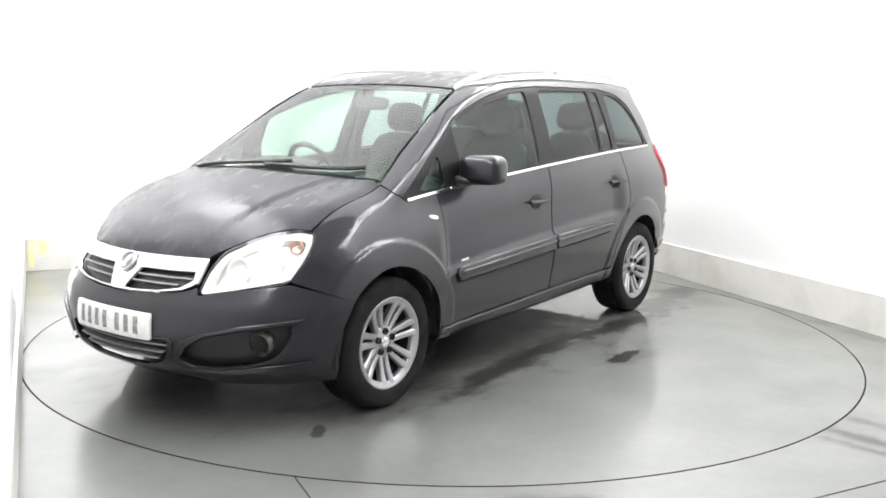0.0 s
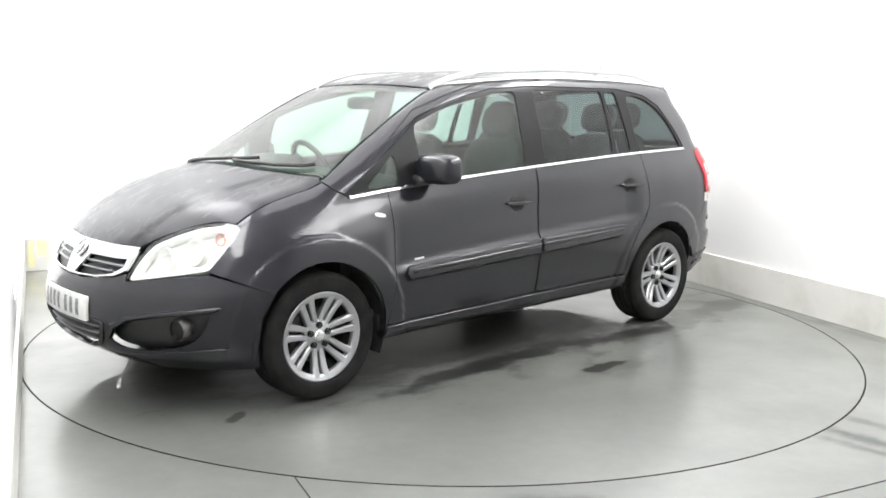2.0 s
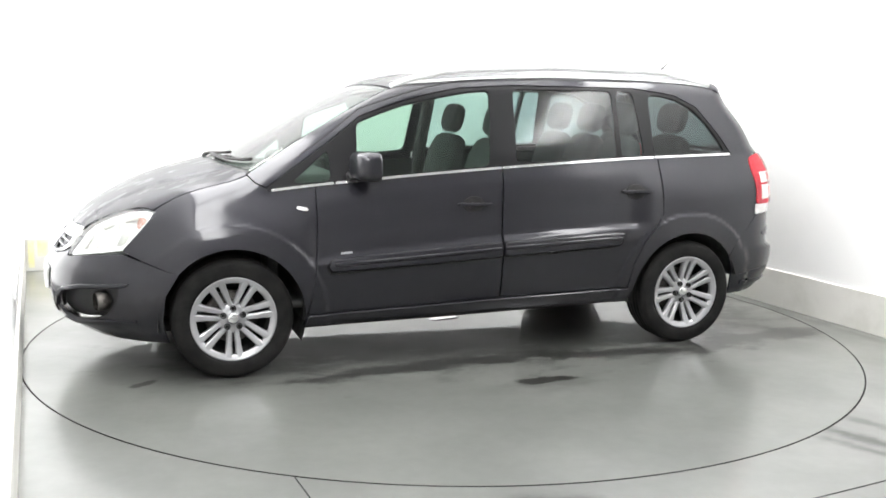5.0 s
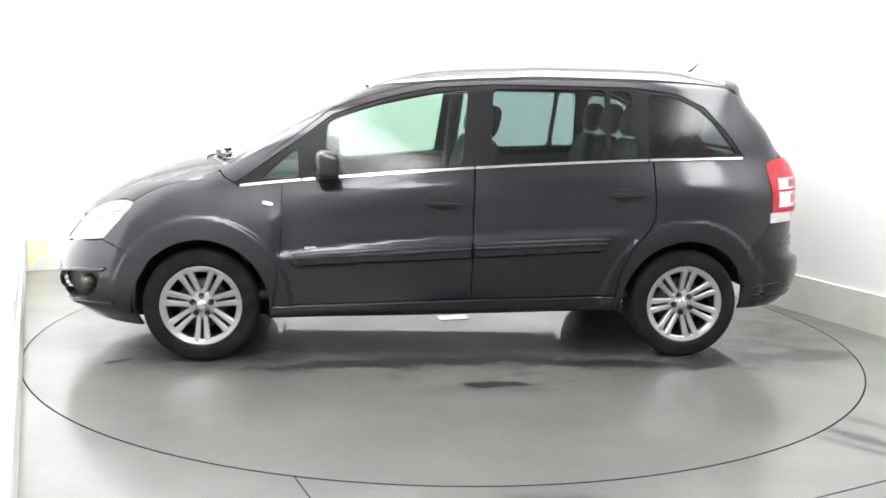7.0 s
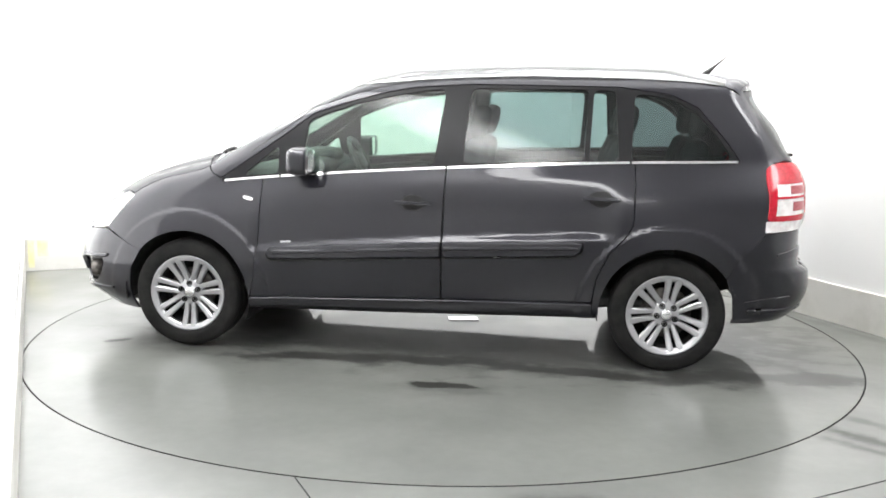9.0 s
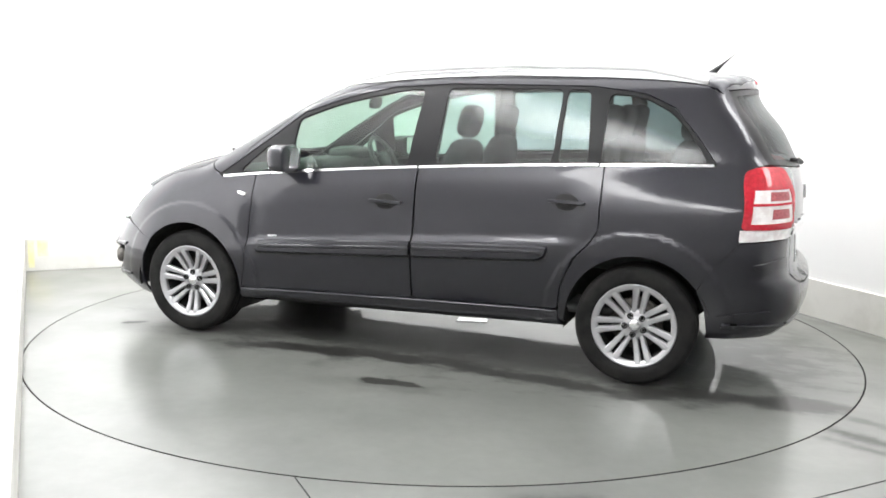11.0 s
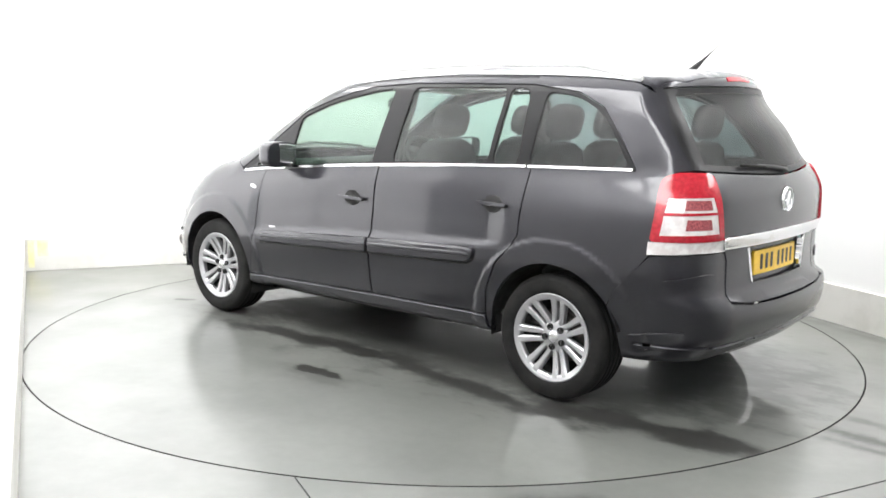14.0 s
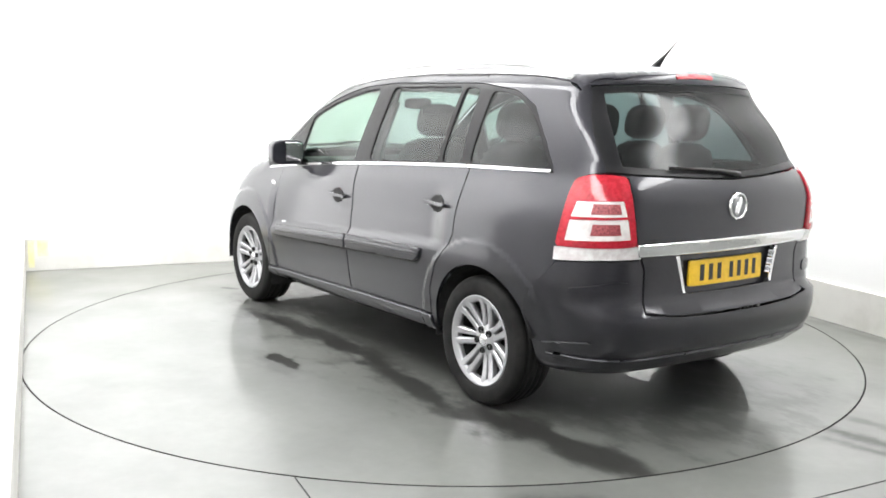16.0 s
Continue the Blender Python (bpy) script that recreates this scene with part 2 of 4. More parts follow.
def make_floor_sheet():
    bm = bmesh.new()
    n = 192
    edge = ring_sheet(bm, RADIUS + 0.008, n, lambda a: (11 * math.cos(a), 11 * math.sin(a), 0))
    low = [bm.verts.new((v.co.x, v.co.y, -0.08)) for v in edge]
    for i in range(n):
        j = (i + 1) % n
        bm.faces.new((edge[j], low[j], low[i], edge[i]))
    mat = make_floor("booth_floor_concrete", [(1.86, -1.83, 0.40, 0.08, -50, 0.7, 0.1, 1.2), (2.62, 0.18, 0.9, 0.07, 113.5, 0.5, 0.0, 1.3), (0.42, -2.56, 0.20, 0.07, 5, 0.6, 0.0, 1.2), (1.88, -2.03, 0.30, 0.05, -45, 0.6, 0.1, 1.2), (2.05, -1.72, 0.34, 0.05, -50, 0.5, 0.1, 1.2), (1.9, 1.3, 0.7, 0.25, -60, 0.25, 0.0, 1.4)])
    tagged(part("floor", bm, mat, smooth=False), "pale grey sealed concrete floor with scuffs", "floor", kind="structure")
    pit = block(-2.7, 2.7, -2.7, 2.7, -0.14, -0.085)
    tagged(part("ground", pit, SHADOW_GAP, smooth=False), "dark pit below the turntable", "pit", kind="structure")
    # short saw cuts in the floor beside the turntable
    for x0, y0, x1, y1 in ((-0.56, -2.40, -0.44, -2.66), (1.36, -2.518, 2.1, -2.13)):
        d = Vector((x1 - x0, y1 - y0, 0))
        bm = block(0, d.length, -0.003, 0.003, -0.002, 0.0015, m=Matrix.Translation((x0, y0, 0)) @ Matrix.Rotation(math.atan2(d.y, d.x), 4, "Z"))
        tagged(part("trim", bm, SHADOW_GAP, smooth=False), "thin dark joint cut into the floor", "floor joint", kind="structure")


def lathe_ring(r0, r1, n):
    bm = bmesh.new()
    rings = [[bm.verts.new((r * math.cos(2 * math.pi * i / n), r * math.sin(2 * math.pi * i / n), z)) for i in range(n)] for r, z in ((r0, 0.0015), (r1, 0.0015), (r1, -0.05))]
    for a, b in zip(rings, rings[1:]):
        for i in range(n):
            bm.faces.new((a[i], b[i], b[(i + 1) % n], a[(i + 1) % n]))
    return bm


def make_turntable():
    """A flush disc with a worn top; it turns with the car."""
    table = thing("turntable", "round flush turntable with worn pale grey top", "turntable")
    bm = bmesh.new()
    n = 192
    rim = [bm.verts.new((RADIUS * math.cos(2 * math.pi * i / n), RADIUS * math.sin(2 * math.pi * i / n), 0)) for i in range(n)]
    low = [bm.verts.new((v.co.x, v.co.y, -0.05)) for v in rim]
    bm.faces.new(rim)
    for i in range(n):
        bm.faces.new((rim[i], low[i], low[(i + 1) % n], rim[(i + 1) % n]))
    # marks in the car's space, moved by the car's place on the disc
    # first mark: wet floor with the car's own shade painted into its colour
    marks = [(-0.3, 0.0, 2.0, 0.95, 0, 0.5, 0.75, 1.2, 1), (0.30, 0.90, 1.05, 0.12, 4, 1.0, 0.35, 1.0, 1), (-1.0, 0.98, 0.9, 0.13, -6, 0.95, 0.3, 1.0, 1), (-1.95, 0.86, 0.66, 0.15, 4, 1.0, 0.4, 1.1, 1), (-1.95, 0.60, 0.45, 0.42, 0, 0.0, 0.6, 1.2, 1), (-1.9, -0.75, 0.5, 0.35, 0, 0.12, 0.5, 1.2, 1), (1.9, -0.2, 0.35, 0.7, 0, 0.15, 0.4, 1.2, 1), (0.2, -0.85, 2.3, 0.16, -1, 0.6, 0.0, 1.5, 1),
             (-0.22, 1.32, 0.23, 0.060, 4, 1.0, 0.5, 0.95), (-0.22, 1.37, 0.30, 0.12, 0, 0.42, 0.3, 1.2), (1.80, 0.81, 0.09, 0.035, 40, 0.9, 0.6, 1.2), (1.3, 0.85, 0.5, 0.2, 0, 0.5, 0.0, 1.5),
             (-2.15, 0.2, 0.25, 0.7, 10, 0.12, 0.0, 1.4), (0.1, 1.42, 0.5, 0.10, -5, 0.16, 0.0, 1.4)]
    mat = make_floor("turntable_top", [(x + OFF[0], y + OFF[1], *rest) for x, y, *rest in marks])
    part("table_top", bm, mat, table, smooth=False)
    slab = block(-0.10, 0.10, -0.055, 0.055, -0.01, 0.006, 0.003, pose(OFF[0] - 0.145, OFF[1] - 0.15, 0, 0, 0, 12))
    part("chrome_plate", slab, CHROME, table, "small chrome plate under the car", smooth=False)
    ring = lathe_ring(RADIUS - 0.0005, RADIUS + 0.002, 192)
    part("edge_ring", ring, SHADOW_GAP, table, "dark edge of the turntable", smooth=False)
    return table


def make_lamps():
    """Bright narrow panels along the ceiling's long edges, two broad dimmer ones between them over the turntable."""
    for a, half, rows, glow, label in ((LEFT + 0.48, 0.34, range(4), GLOW, "narrow flat white light panel set in the ceiling"), (RIGHT - 0.48, 0.34, (1, 2, 3), GLOW, "narrow flat white light panel set in the ceiling"),
                                       (0.06, 1.40, (2, 3), SOFT, "broad dim white light panel set in the ceiling")):
        for j in rows:
            lamp = thing("ceiling_light", label, "ceiling light", group="ceiling panels")
            lamp.matrix_basis = BOOTH @ Matrix.Translation((a, -5.35 + 2.3 * j, HIGH))
            part("diffuser", block(-half, half, -1.09, 1.09, -0.03, -0.02), glow, lamp, smooth=False)
            for box in ((-half - 0.02, half + 0.02, -1.11, -1.095), (-half - 0.02, half + 0.02, 1.095, 1.11), (-half - 0.02, -half - 0.005, -1.094, 1.094), (half + 0.005, half + 0.02, -1.094, 1.094)):
                part("frame_bar", block(*box, -0.033, -0.002), FRAME, lamp, smooth=False)


def make_wall_fill():
    """Tall soft fill panels, added along the side wall, edge on to the camera."""
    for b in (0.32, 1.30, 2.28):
        lamp = thing("wall_fill_panel", "added tall flat fill light panel along the white wall", "wall light", group="wall panels")
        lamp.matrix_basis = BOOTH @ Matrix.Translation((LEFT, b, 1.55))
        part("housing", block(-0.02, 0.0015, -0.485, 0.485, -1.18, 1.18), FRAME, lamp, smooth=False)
        part("diffuser", block(0.002, 0.005, -0.475, 0.475, -1.16, 1.16), WALL_FILL, lamp, smooth=False)


OFF = (0.0498, -0.142)
make_booth()
make_floor_sheet()
make_tape()
turntable = make_turntable()
make_lamps()
make_wall_fill()


def curve(pairs):
    """A smooth monotone curve through (x, y) pairs."""
    xs, ys = (np.array(v, float) for v in zip(*sorted(pairs)))
    h, d = np.diff(xs), np.diff(ys) / np.diff(xs)
    m = np.empty_like(xs)
    m[0], m[-1] = d[0], d[-1]
    for i in range(1, len(xs) - 1):
        if d[i - 1] * d[i] <= 0:
            m[i] = 0
        else:
            a, b = 2 * h[i] + h[i - 1], h[i] + 2 * h[i - 1]
            m[i] = (a + b) / (a / d[i - 1] + b / d[i])

    def at(x):
        x = np.asarray(x, float)
        i = np.clip(np.searchsorted(xs, x) - 1, 0, len(h) - 1)
        t = np.clip((x - xs[i]) / h[i], 0, 1)
        y = ((2 * t**3 - 3 * t**2 + 1) * ys[i] + (t**3 - 2 * t**2 + t) * h[i] * m[i]
             + (3 * t**2 - 2 * t**3) * ys[i + 1] + (t**3 - t**2) * h[i] * m[i + 1])
        return y + np.where(x < xs[0], (x - xs[0]) * m[0], 0) + np.where(x > xs[-1], (x - xs[-1]) * m[-1], 0)
    return at


def smax(a, b, k):
    """The larger of two, rounded over where they are nearly equal."""
    h = np.maximum(k - np.abs(a - b), 0) / k
    return np.maximum(a, b) + h * h * k / 4


def step(a, b, x):
    t = np.clip((x - a) / (b - a), 0, 1)
    return t * t * (3 - 2 * t)


# the car's own space: x forward, y to its left, z up, origin on the ground between the axles
AXLE, WHEEL_Z, ARCH = 1.3515, 0.312, 0.366
belt = curve([(1.4, 0.93), (1.136, 0.962), (0.812, 0.997), (-0.13, 1.073), (-1.124, 1.125), (-1.70, 1.141), (-2.1, 1.15)])
plan = curve([(2.4, 0.74), (2.1, 0.80), (1.9, 0.838), (1.7, 0.862), (1.35, 0.877), (1.0, 0.878), (0.5, 0.883), (0, 0.886),
              (-0.5, 0.886), (-1.0, 0.882), (-1.35, 0.876), (-1.7, 0.852), (-1.9, 0.825), (-2.1, 0.785), (-2.4, 0.71)])
inset = curve([(-0.95, 0.115), (-0.85, 0.072), (-0.75, 0.043), (-0.65, 0.022), (-0.55, 0.008), (-0.46, 0.0), (-0.33, 0.005), (-0.2, 0.022), (-0.1, 0.045),
               (0, 0.076), (0.1, 0.105), (0.2, 0.140), (0.3, 0.180), (0.4, 0.222), (0.5, 0.27), (0.6, 0.33)])
narrow = curve([(2.3, 0.03), (1.136, 0.033), (0.6, 0.012), (-0.13, 0.0), (-1.13, 0.028), (-1.7, 0.046), (-2.1, 0.06)])
hood_line = curve([(2.30, 0.62), (2.2, 0.715), (2.11, 0.788), (2.0, 0.855), (1.93, 0.888), (1.7, 0.982), (1.48, 1.048), (1.3, 1.088), (1.15, 1.105), (0.8, 1.11)])
cabin_line = curve([(1.9, 0.70), (1.38, 1.035), (1.16, 1.16), (0.96, 1.270), (0.72, 1.400), (0.52, 1.495), (0.40, 1.540), (0.25, 1.572), (0.05, 1.605), (-0.25, 1.624),
                    (-0.6, 1.638), (-1.0, 1.638), (-1.4, 1.630), (-1.7, 1.612), (-1.9, 1.588), (-2.2, 1.54)])
nose_line = curve([(0.1, 1.95), (0.2, 2.10), (0.28, 2.215), (0.35, 2.25), (0.45, 2.262), (0.54, 2.25), (0.62, 2.212), (0.70, 2.168), (0.77, 2.13), (0.85, 2.06), (1.0, 1.9)])
tail_line = curve([(0.22, -2.04), (0.33, -2.12), (0.40, -2.172), (0.48, -2.185), (0.555, -2.175), (0.585, -2.125), (0.66, -2.112), (0.80, -2.11), (0.86, -2.125), (1.0, -2.123),
                   (1.09, -2.105), (1.15, -2.075), (1.3, -1.998), (1.52, -1.850), (1.545, -1.853), (1.57, -1.857), (1.60, -1.851), (1.7, -1.805)])
tail_bow = curve([(0.3, 0.14), (1.0, 0.14), (1.12, 0.2), (1.2, 0.30), (1.52, 0.36), (1.7, 0.36)])
belly = curve([(2.4, 0.165), (1.7, 0.175), (1.0, 0.25), (0, 0.26), (-1, 0.275), (-1.66, 0.255), (-2.0, 0.268), (-2.4, 0.30)])


def half_width(x, z):
    s = z - belt(x)
    w = plan(x) - inset(s) - narrow(x) * step(-0.25, 0.02, s)
    w = w - 0.023 * step(-0.415, -0.360, s) * step(-0.06, -0.28, s) * step(1.0, 0.88, x) * step(-1.10, -0.92, x)
    r = np.minimum(np.hypot(x - AXLE, z - WHEEL_Z), np.hypot(x + AXLE, z - WHEEL_Z))
    return w + 0.010 * step(0.496, 0.470, r)


def body(x, y, z):
    """Below nought inside the car's skin, above it outside."""
    y = np.abs(y)
    bow, crown = 0.19 * step(0.0, 0.5, x), 0.16 * step(0.55, 0.0, x)
    hood = hood_line(x) - 0.13 * y**2 + 0.010 * step(0.36, 0.31, y - 0.16 * (2.1 - x))
    cabin = cabin_line(x + bow * y**2) - crown * y**2
    g = smax(y - half_width(x, z), z - smax(hood, cabin, 0.03), 0.115 - 0.045 * step(1.1, 1.4, z))
    g = smax(g, x - nose_line(z) + 0.28 * y**2 + 0.55 * y**4, 0.16)
    g = smax(g, tail_line(z) - x + tail_bow(z) * y**2, 0.20 - 0.11 * step(0.9, 1.3, z))
    return smax(g, belly(x) - z, 0.05)


# ---- panels cut from the car's skin ----
def side_chart(p):
    z = np.zeros(len(p))
    return np.stack([p[:, 0], z, p[:, 1]], 1), np.tile((0.0, 1.0, 0.0), (len(p), 1)), 1.15


def top_chart(p):
    return np.stack([p[:, 0], p[:, 1], np.full(len(p), 0.5)], 1), np.tile((0.0, 0.0, 1.0), (len(p), 1)), 1.3


def front_chart(p):
    z = np.zeros(len(p))
    return np.stack([z + 1.2, z, p[:, 1]], 1), np.stack([np.cos(p[:, 0]), np.sin(p[:, 0]), z], 1), 1.5


def rear_chart(p):
    z = np.zeros(len(p))
    return np.stack([z - 1.2, z, p[:, 1]], 1), np.stack([-np.cos(p[:, 0]), np.sin(p[:, 0]), z], 1), 1.5


def skin(p, chart, lift=0.0):
    """Points of the car's skin for points of a chart, and the outward normals there."""
    o, d, far = chart(np.asarray(p, float))
    a, b = np.zeros(len(o)), np.full(len(o), far)
    for _ in range(26):
        m = (a + b) / 2
        inside = body(*(o + d * m[:, None]).T) < 0
        a, b = np.where(inside, m, a), np.where(inside, b, m)
    q = o + d * a[:, None]
    e = 0.004
    n = np.stack([body(*(q + v).T) - body(*(q - v).T) for v in np.eye(3) * e], 1)
    n /= np.maximum(np.linalg.norm(n, axis=1), 1e-9)[:, None]
    return q + n * lift, n


def roof_z(x, y):
    return float(skin([(x, y)], top_chart)[0][0, 2])


def deg(points):
    return [(radians(a), z) for a, z in points]


def mirror_line(points):
    """A left half, from the outside to the middle, and its mirror image."""
    return list(points) + [(-a, z) for a, z in reversed(points) if abs(a) > 1e-6]


def rounded(points, r=0.02):
    """A loop with its corners rounded off."""
    p = np.array(points, float)
    out = []
    for a, b, c in zip(np.roll(p, 1, 0), p, np.roll(p, -1, 0)):
        la, lc = np.linalg.norm(a - b), np.linalg.norm(c - b)
        s, e = b + (a - b) * min(r / la, 0.4), b + (c - b) * min(r / lc, 0.4)
        out += [tuple((1 - t)**2 * s + 2 * t * (1 - t) * b + t * t * e) for t in (0, 0.25, 0.5, 0.75, 1)]
    return out


def dense(points, n=6):
    return [(a[0] + (b[0] - a[0]) * i / n, a[1] + (b[1] - a[1]) * i / n) for a, b in zip(points, points[1:]) for i in range(n)] + [points[-1]]


def arc(cx, cz, r, a0, a1, n=24):
    return [(cx + r * math.cos(radians(a0 + (a1 - a0) * i / n)), cz + r * math.sin(radians(a0 + (a1 - a0) * i / n))) for i in range(n + 1)]


def within(p, poly):
    inside = np.zeros(len(p), bool)
    for (x0, y0), (x1, y1) in zip(poly, np.roll(poly, -1, 0)):
        if y0 != y1:
            inside ^= ((y0 > p[:, 1]) != (y1 > p[:, 1])) & (p[:, 0] < (x1 - x0) * (p[:, 1] - y0) / (y1 - y0) + x0)
    return inside


def even(loop, gap, size):
    """The loop set back by gap, with points at most size apart."""
    p = np.array(loop, float)
    keep = np.linalg.norm(p - np.roll(p, 1, 0), axis=1) > 1e-5
    p = p[keep]
    t = np.roll(p, -1, 0) - p
    t /= np.linalg.norm(t, axis=1)[:, None]
    area = np.sum(p[:, 0] * np.roll(p[:, 1], -1) - p[:, 1] * np.roll(p[:, 0], -1))
    n = np.stack([-t[:, 1], t[:, 0]], 1) * np.sign(area)
    v = n + np.roll(n, 1, 0)
    v /= np.maximum(np.linalg.norm(v, axis=1), 0.35)[:, None]
    p = p + v * gap
    out = []
    for a, b in zip(p, np.roll(p, -1, 0)):
        k = max(1, int(np.ceil(np.linalg.norm(b - a) / size)))
        out += [a + (b - a) * i / k for i in range(k)]
    return np.array(out)


def panel_mesh(name, loop, chart, holes=(), lift=0.0, gap=0.002, size=0.03, thick=0.014, side=1, bevel=0.0012):
    loops = [even(loop, gap, size)] + [even(h, -gap, size) for h in holes]
    lo, hi = loops[0].min(0), loops[0].max(0)
    gx, gy = np.meshgrid(np.arange(lo[0] + size / 2, hi[0], size), np.arange(lo[1] + size / 2, hi[1], size))
    gx[1::2] += size / 2
    grid = np.stack([gx.ravel(), gy.ravel()], 1)
    edge = np.concatenate(loops)
    near = np.min(np.linalg.norm(grid[:, None] - edge[None], axis=2), 1) if len(grid) else np.zeros(0)
    ok = within(grid, loops[0]) & (near > 0.45 * size)
    for h in loops[1:]:
        ok &= ~within(grid, h)
    pts = np.concatenate([edge, grid[ok]])
    edges, start = [], 0
    for l in loops:
        edges += [(start + i, start + (i + 1) % len(l)) for i in range(len(l))]
        start += len(l)
    v2, _, tris, *_ = delaunay_2d_cdt([Vector(p) for p in pts], edges, [], 0, 1e-7)
    v2 = np.array([tuple(v) for v in v2])
    tris = np.array([t for t in tris if len(t) == 3])
    mid = v2[tris].mean(1)
    ok = within(mid, loops[0])
    for h in loops[1:]:
        ok &= ~within(mid, h)
    tris = tris[ok]
    q, n = skin(v2, chart, lift)
    c = np.cross(q[tris[:, 1]] - q[tris[:, 0]], q[tris[:, 2]] - q[tris[:, 0]])
    back = np.sum(c * n[tris].mean(1), 1) < 0
    tris[back] = tris[back][:, ::-1]
    verts, norms, faces = list(q), list(n), [tuple(t) for t in tris]
    # the edge turns in by the thickness
    seen = {}
    for t in tris:
        for a, b in ((t[0], t[1]), (t[1], t[2]), (t[2], t[0])):
            seen[(a, b)] = True
    rim = [(a, b) for a, b in seen if (b, a) not in seen]
    follow, out = {}, {}
    for a, b in rim:
        o = np.cross(q[b] - q[a], n[a])
        o /= max(np.linalg.norm(o), 1e-9)
        for i in (a, b):
            out[i] = out.get(i, 0) + o
    for i, o in out.items():
        o = o / max(np.linalg.norm(o), 1e-9)
        follow[i] = len(verts)
        verts += [q[i], q[i] - n[i] * max(thick * 0.25, bevel * 0.8) + o * bevel, q[i] - n[i] * thick + o * bevel]
        s = n[i] + o
        norms += [s / np.linalg.norm(s), o, o]
    for a, b in rim:
        for k in (0, 1):
            faces.append((follow[b] + k, follow[a] + k, follow[a] + k + 1, follow[b] + k + 1))
    verts, norms = np.array(verts), np.array(norms)
    if side < 0:
        verts, norms = verts * (1, -1, 1), norms * (1, -1, 1)
        faces = [f[::-1] for f in faces]
    me = bpy.data.meshes.new(name)
    me.from_pydata(verts.tolist(), [], faces)
    me.shade_smooth()
    me.normals_split_custom_set_from_vertices(norms.tolist())
    return me


def panel(name, loop, chart, mat, parent, label="", **more):
    me = panel_mesh(name, loop, chart, **more)
    me.materials.append(mat)
    ob = new(name, me)
    ob.parent = parent
    return tagged(ob, label)


def pair(name, loop, chart, mat, parents, label="", **more):
    """A panel on the left and its mirror image on the right."""
    return [panel(name, loop, chart, mat, p, label, side=s, **more) for p, s in zip(parents, (1, -1))]


def tube(points, radius, sides=10, flat=1.0):
    """A round bar along points; radius: one or one for each point; flat: its height over its width."""
    bm = bmesh.new()
    pts = [Vector(p) for p in points]
    rr = radius if isinstance(radius, (list, tuple)) else [radius] * len(pts)
    rings = []
    for i, p in enumerate(pts):
        t = (pts[min(i + 1, len(pts) - 1)] - pts[max(i - 1, 0)]).normalized()
        ref = Vector((0, 0, 1)) if abs(t.z) < 0.9 else Vector((0, 1, 0))
        u = t.cross(ref).normalized()
        v = u.cross(t)
        rings.append([bm.verts.new(p + rr[i] * (u * math.cos(2 * math.pi * k / sides) + v * flat * math.sin(2 * math.pi * k / sides))) for k in range(sides)])
    for a, b in zip(rings, rings[1:]):
        for k in range(sides):
            bm.faces.new((a[k], a[(k + 1) % sides], b[(k + 1) % sides], b[k]))
    bm.faces.new(rings[0][::-1])
    bm.faces.new(rings[-1])
    bmesh.ops.recalc_face_normals(bm, faces=bm.faces[:])
    return bm


def lathe(profile, n=48, a0=0.0, a1=360.0):
    """A profile of (radius, y) turned about the y axis."""
    bm = bmesh.new()
    full = a1 - a0 >= 360
    k = n if full else n + 1
    rings = [[bm.verts.new((r * math.cos(radians(a0 + (a1 - a0) * i / n)), y, r * math.sin(radians(a0 + (a1 - a0) * i / n)))) for i in range(k)] for r, y in profile]
    for a, b in zip(rings, rings[1:]):
        for i in range(n):
            j = (i + 1) % k
            bm.faces.new((a[i], a[j], b[j], b[i]))
    bmesh.ops.recalc_face_normals(bm, faces=bm.faces[:])
    return bm


def pillow(sx, sy, sz, m=None, power=4.0, n=20):
    """A padded block: a box with full, rounded sides."""
    bm = bmesh.new()
    bmesh.ops.create_uvsphere(bm, u_segments=n, v_segments=n // 2 + 2, radius=1)
    for v in bm.verts:
        c = v.co
        s = (abs(c.x)**power + abs(c.y)**power + abs(c.z)**power)**(-1 / power)
        v.co = Vector((c.x * s * sx / 2, c.y * s * sy / 2, c.z * s * sz / 2))
    if m is not None:
        bm.transform(m)
    return bm


# ---- the car ----
SIDE_TOP = [(-1.70, 1.148), (-1.617, 1.262), (-1.475, 1.425), (-1.324, 1.492), (-1.05, 1.527), (-0.255, 1.529), (0.072, 1.507), (0.25, 1.472), (0.405, 1.430), (0.645, 1.350), (0.814, 1.222), (1.0, 1.092), (1.165, 0.978)]


def belt_line(x0, x1, up=0.0, n=12):
    return [(x0 + (x1 - x0) * i / n, float(belt(x0 + (x1 - x0) * i / n)) + up) for i in range(n + 1)]


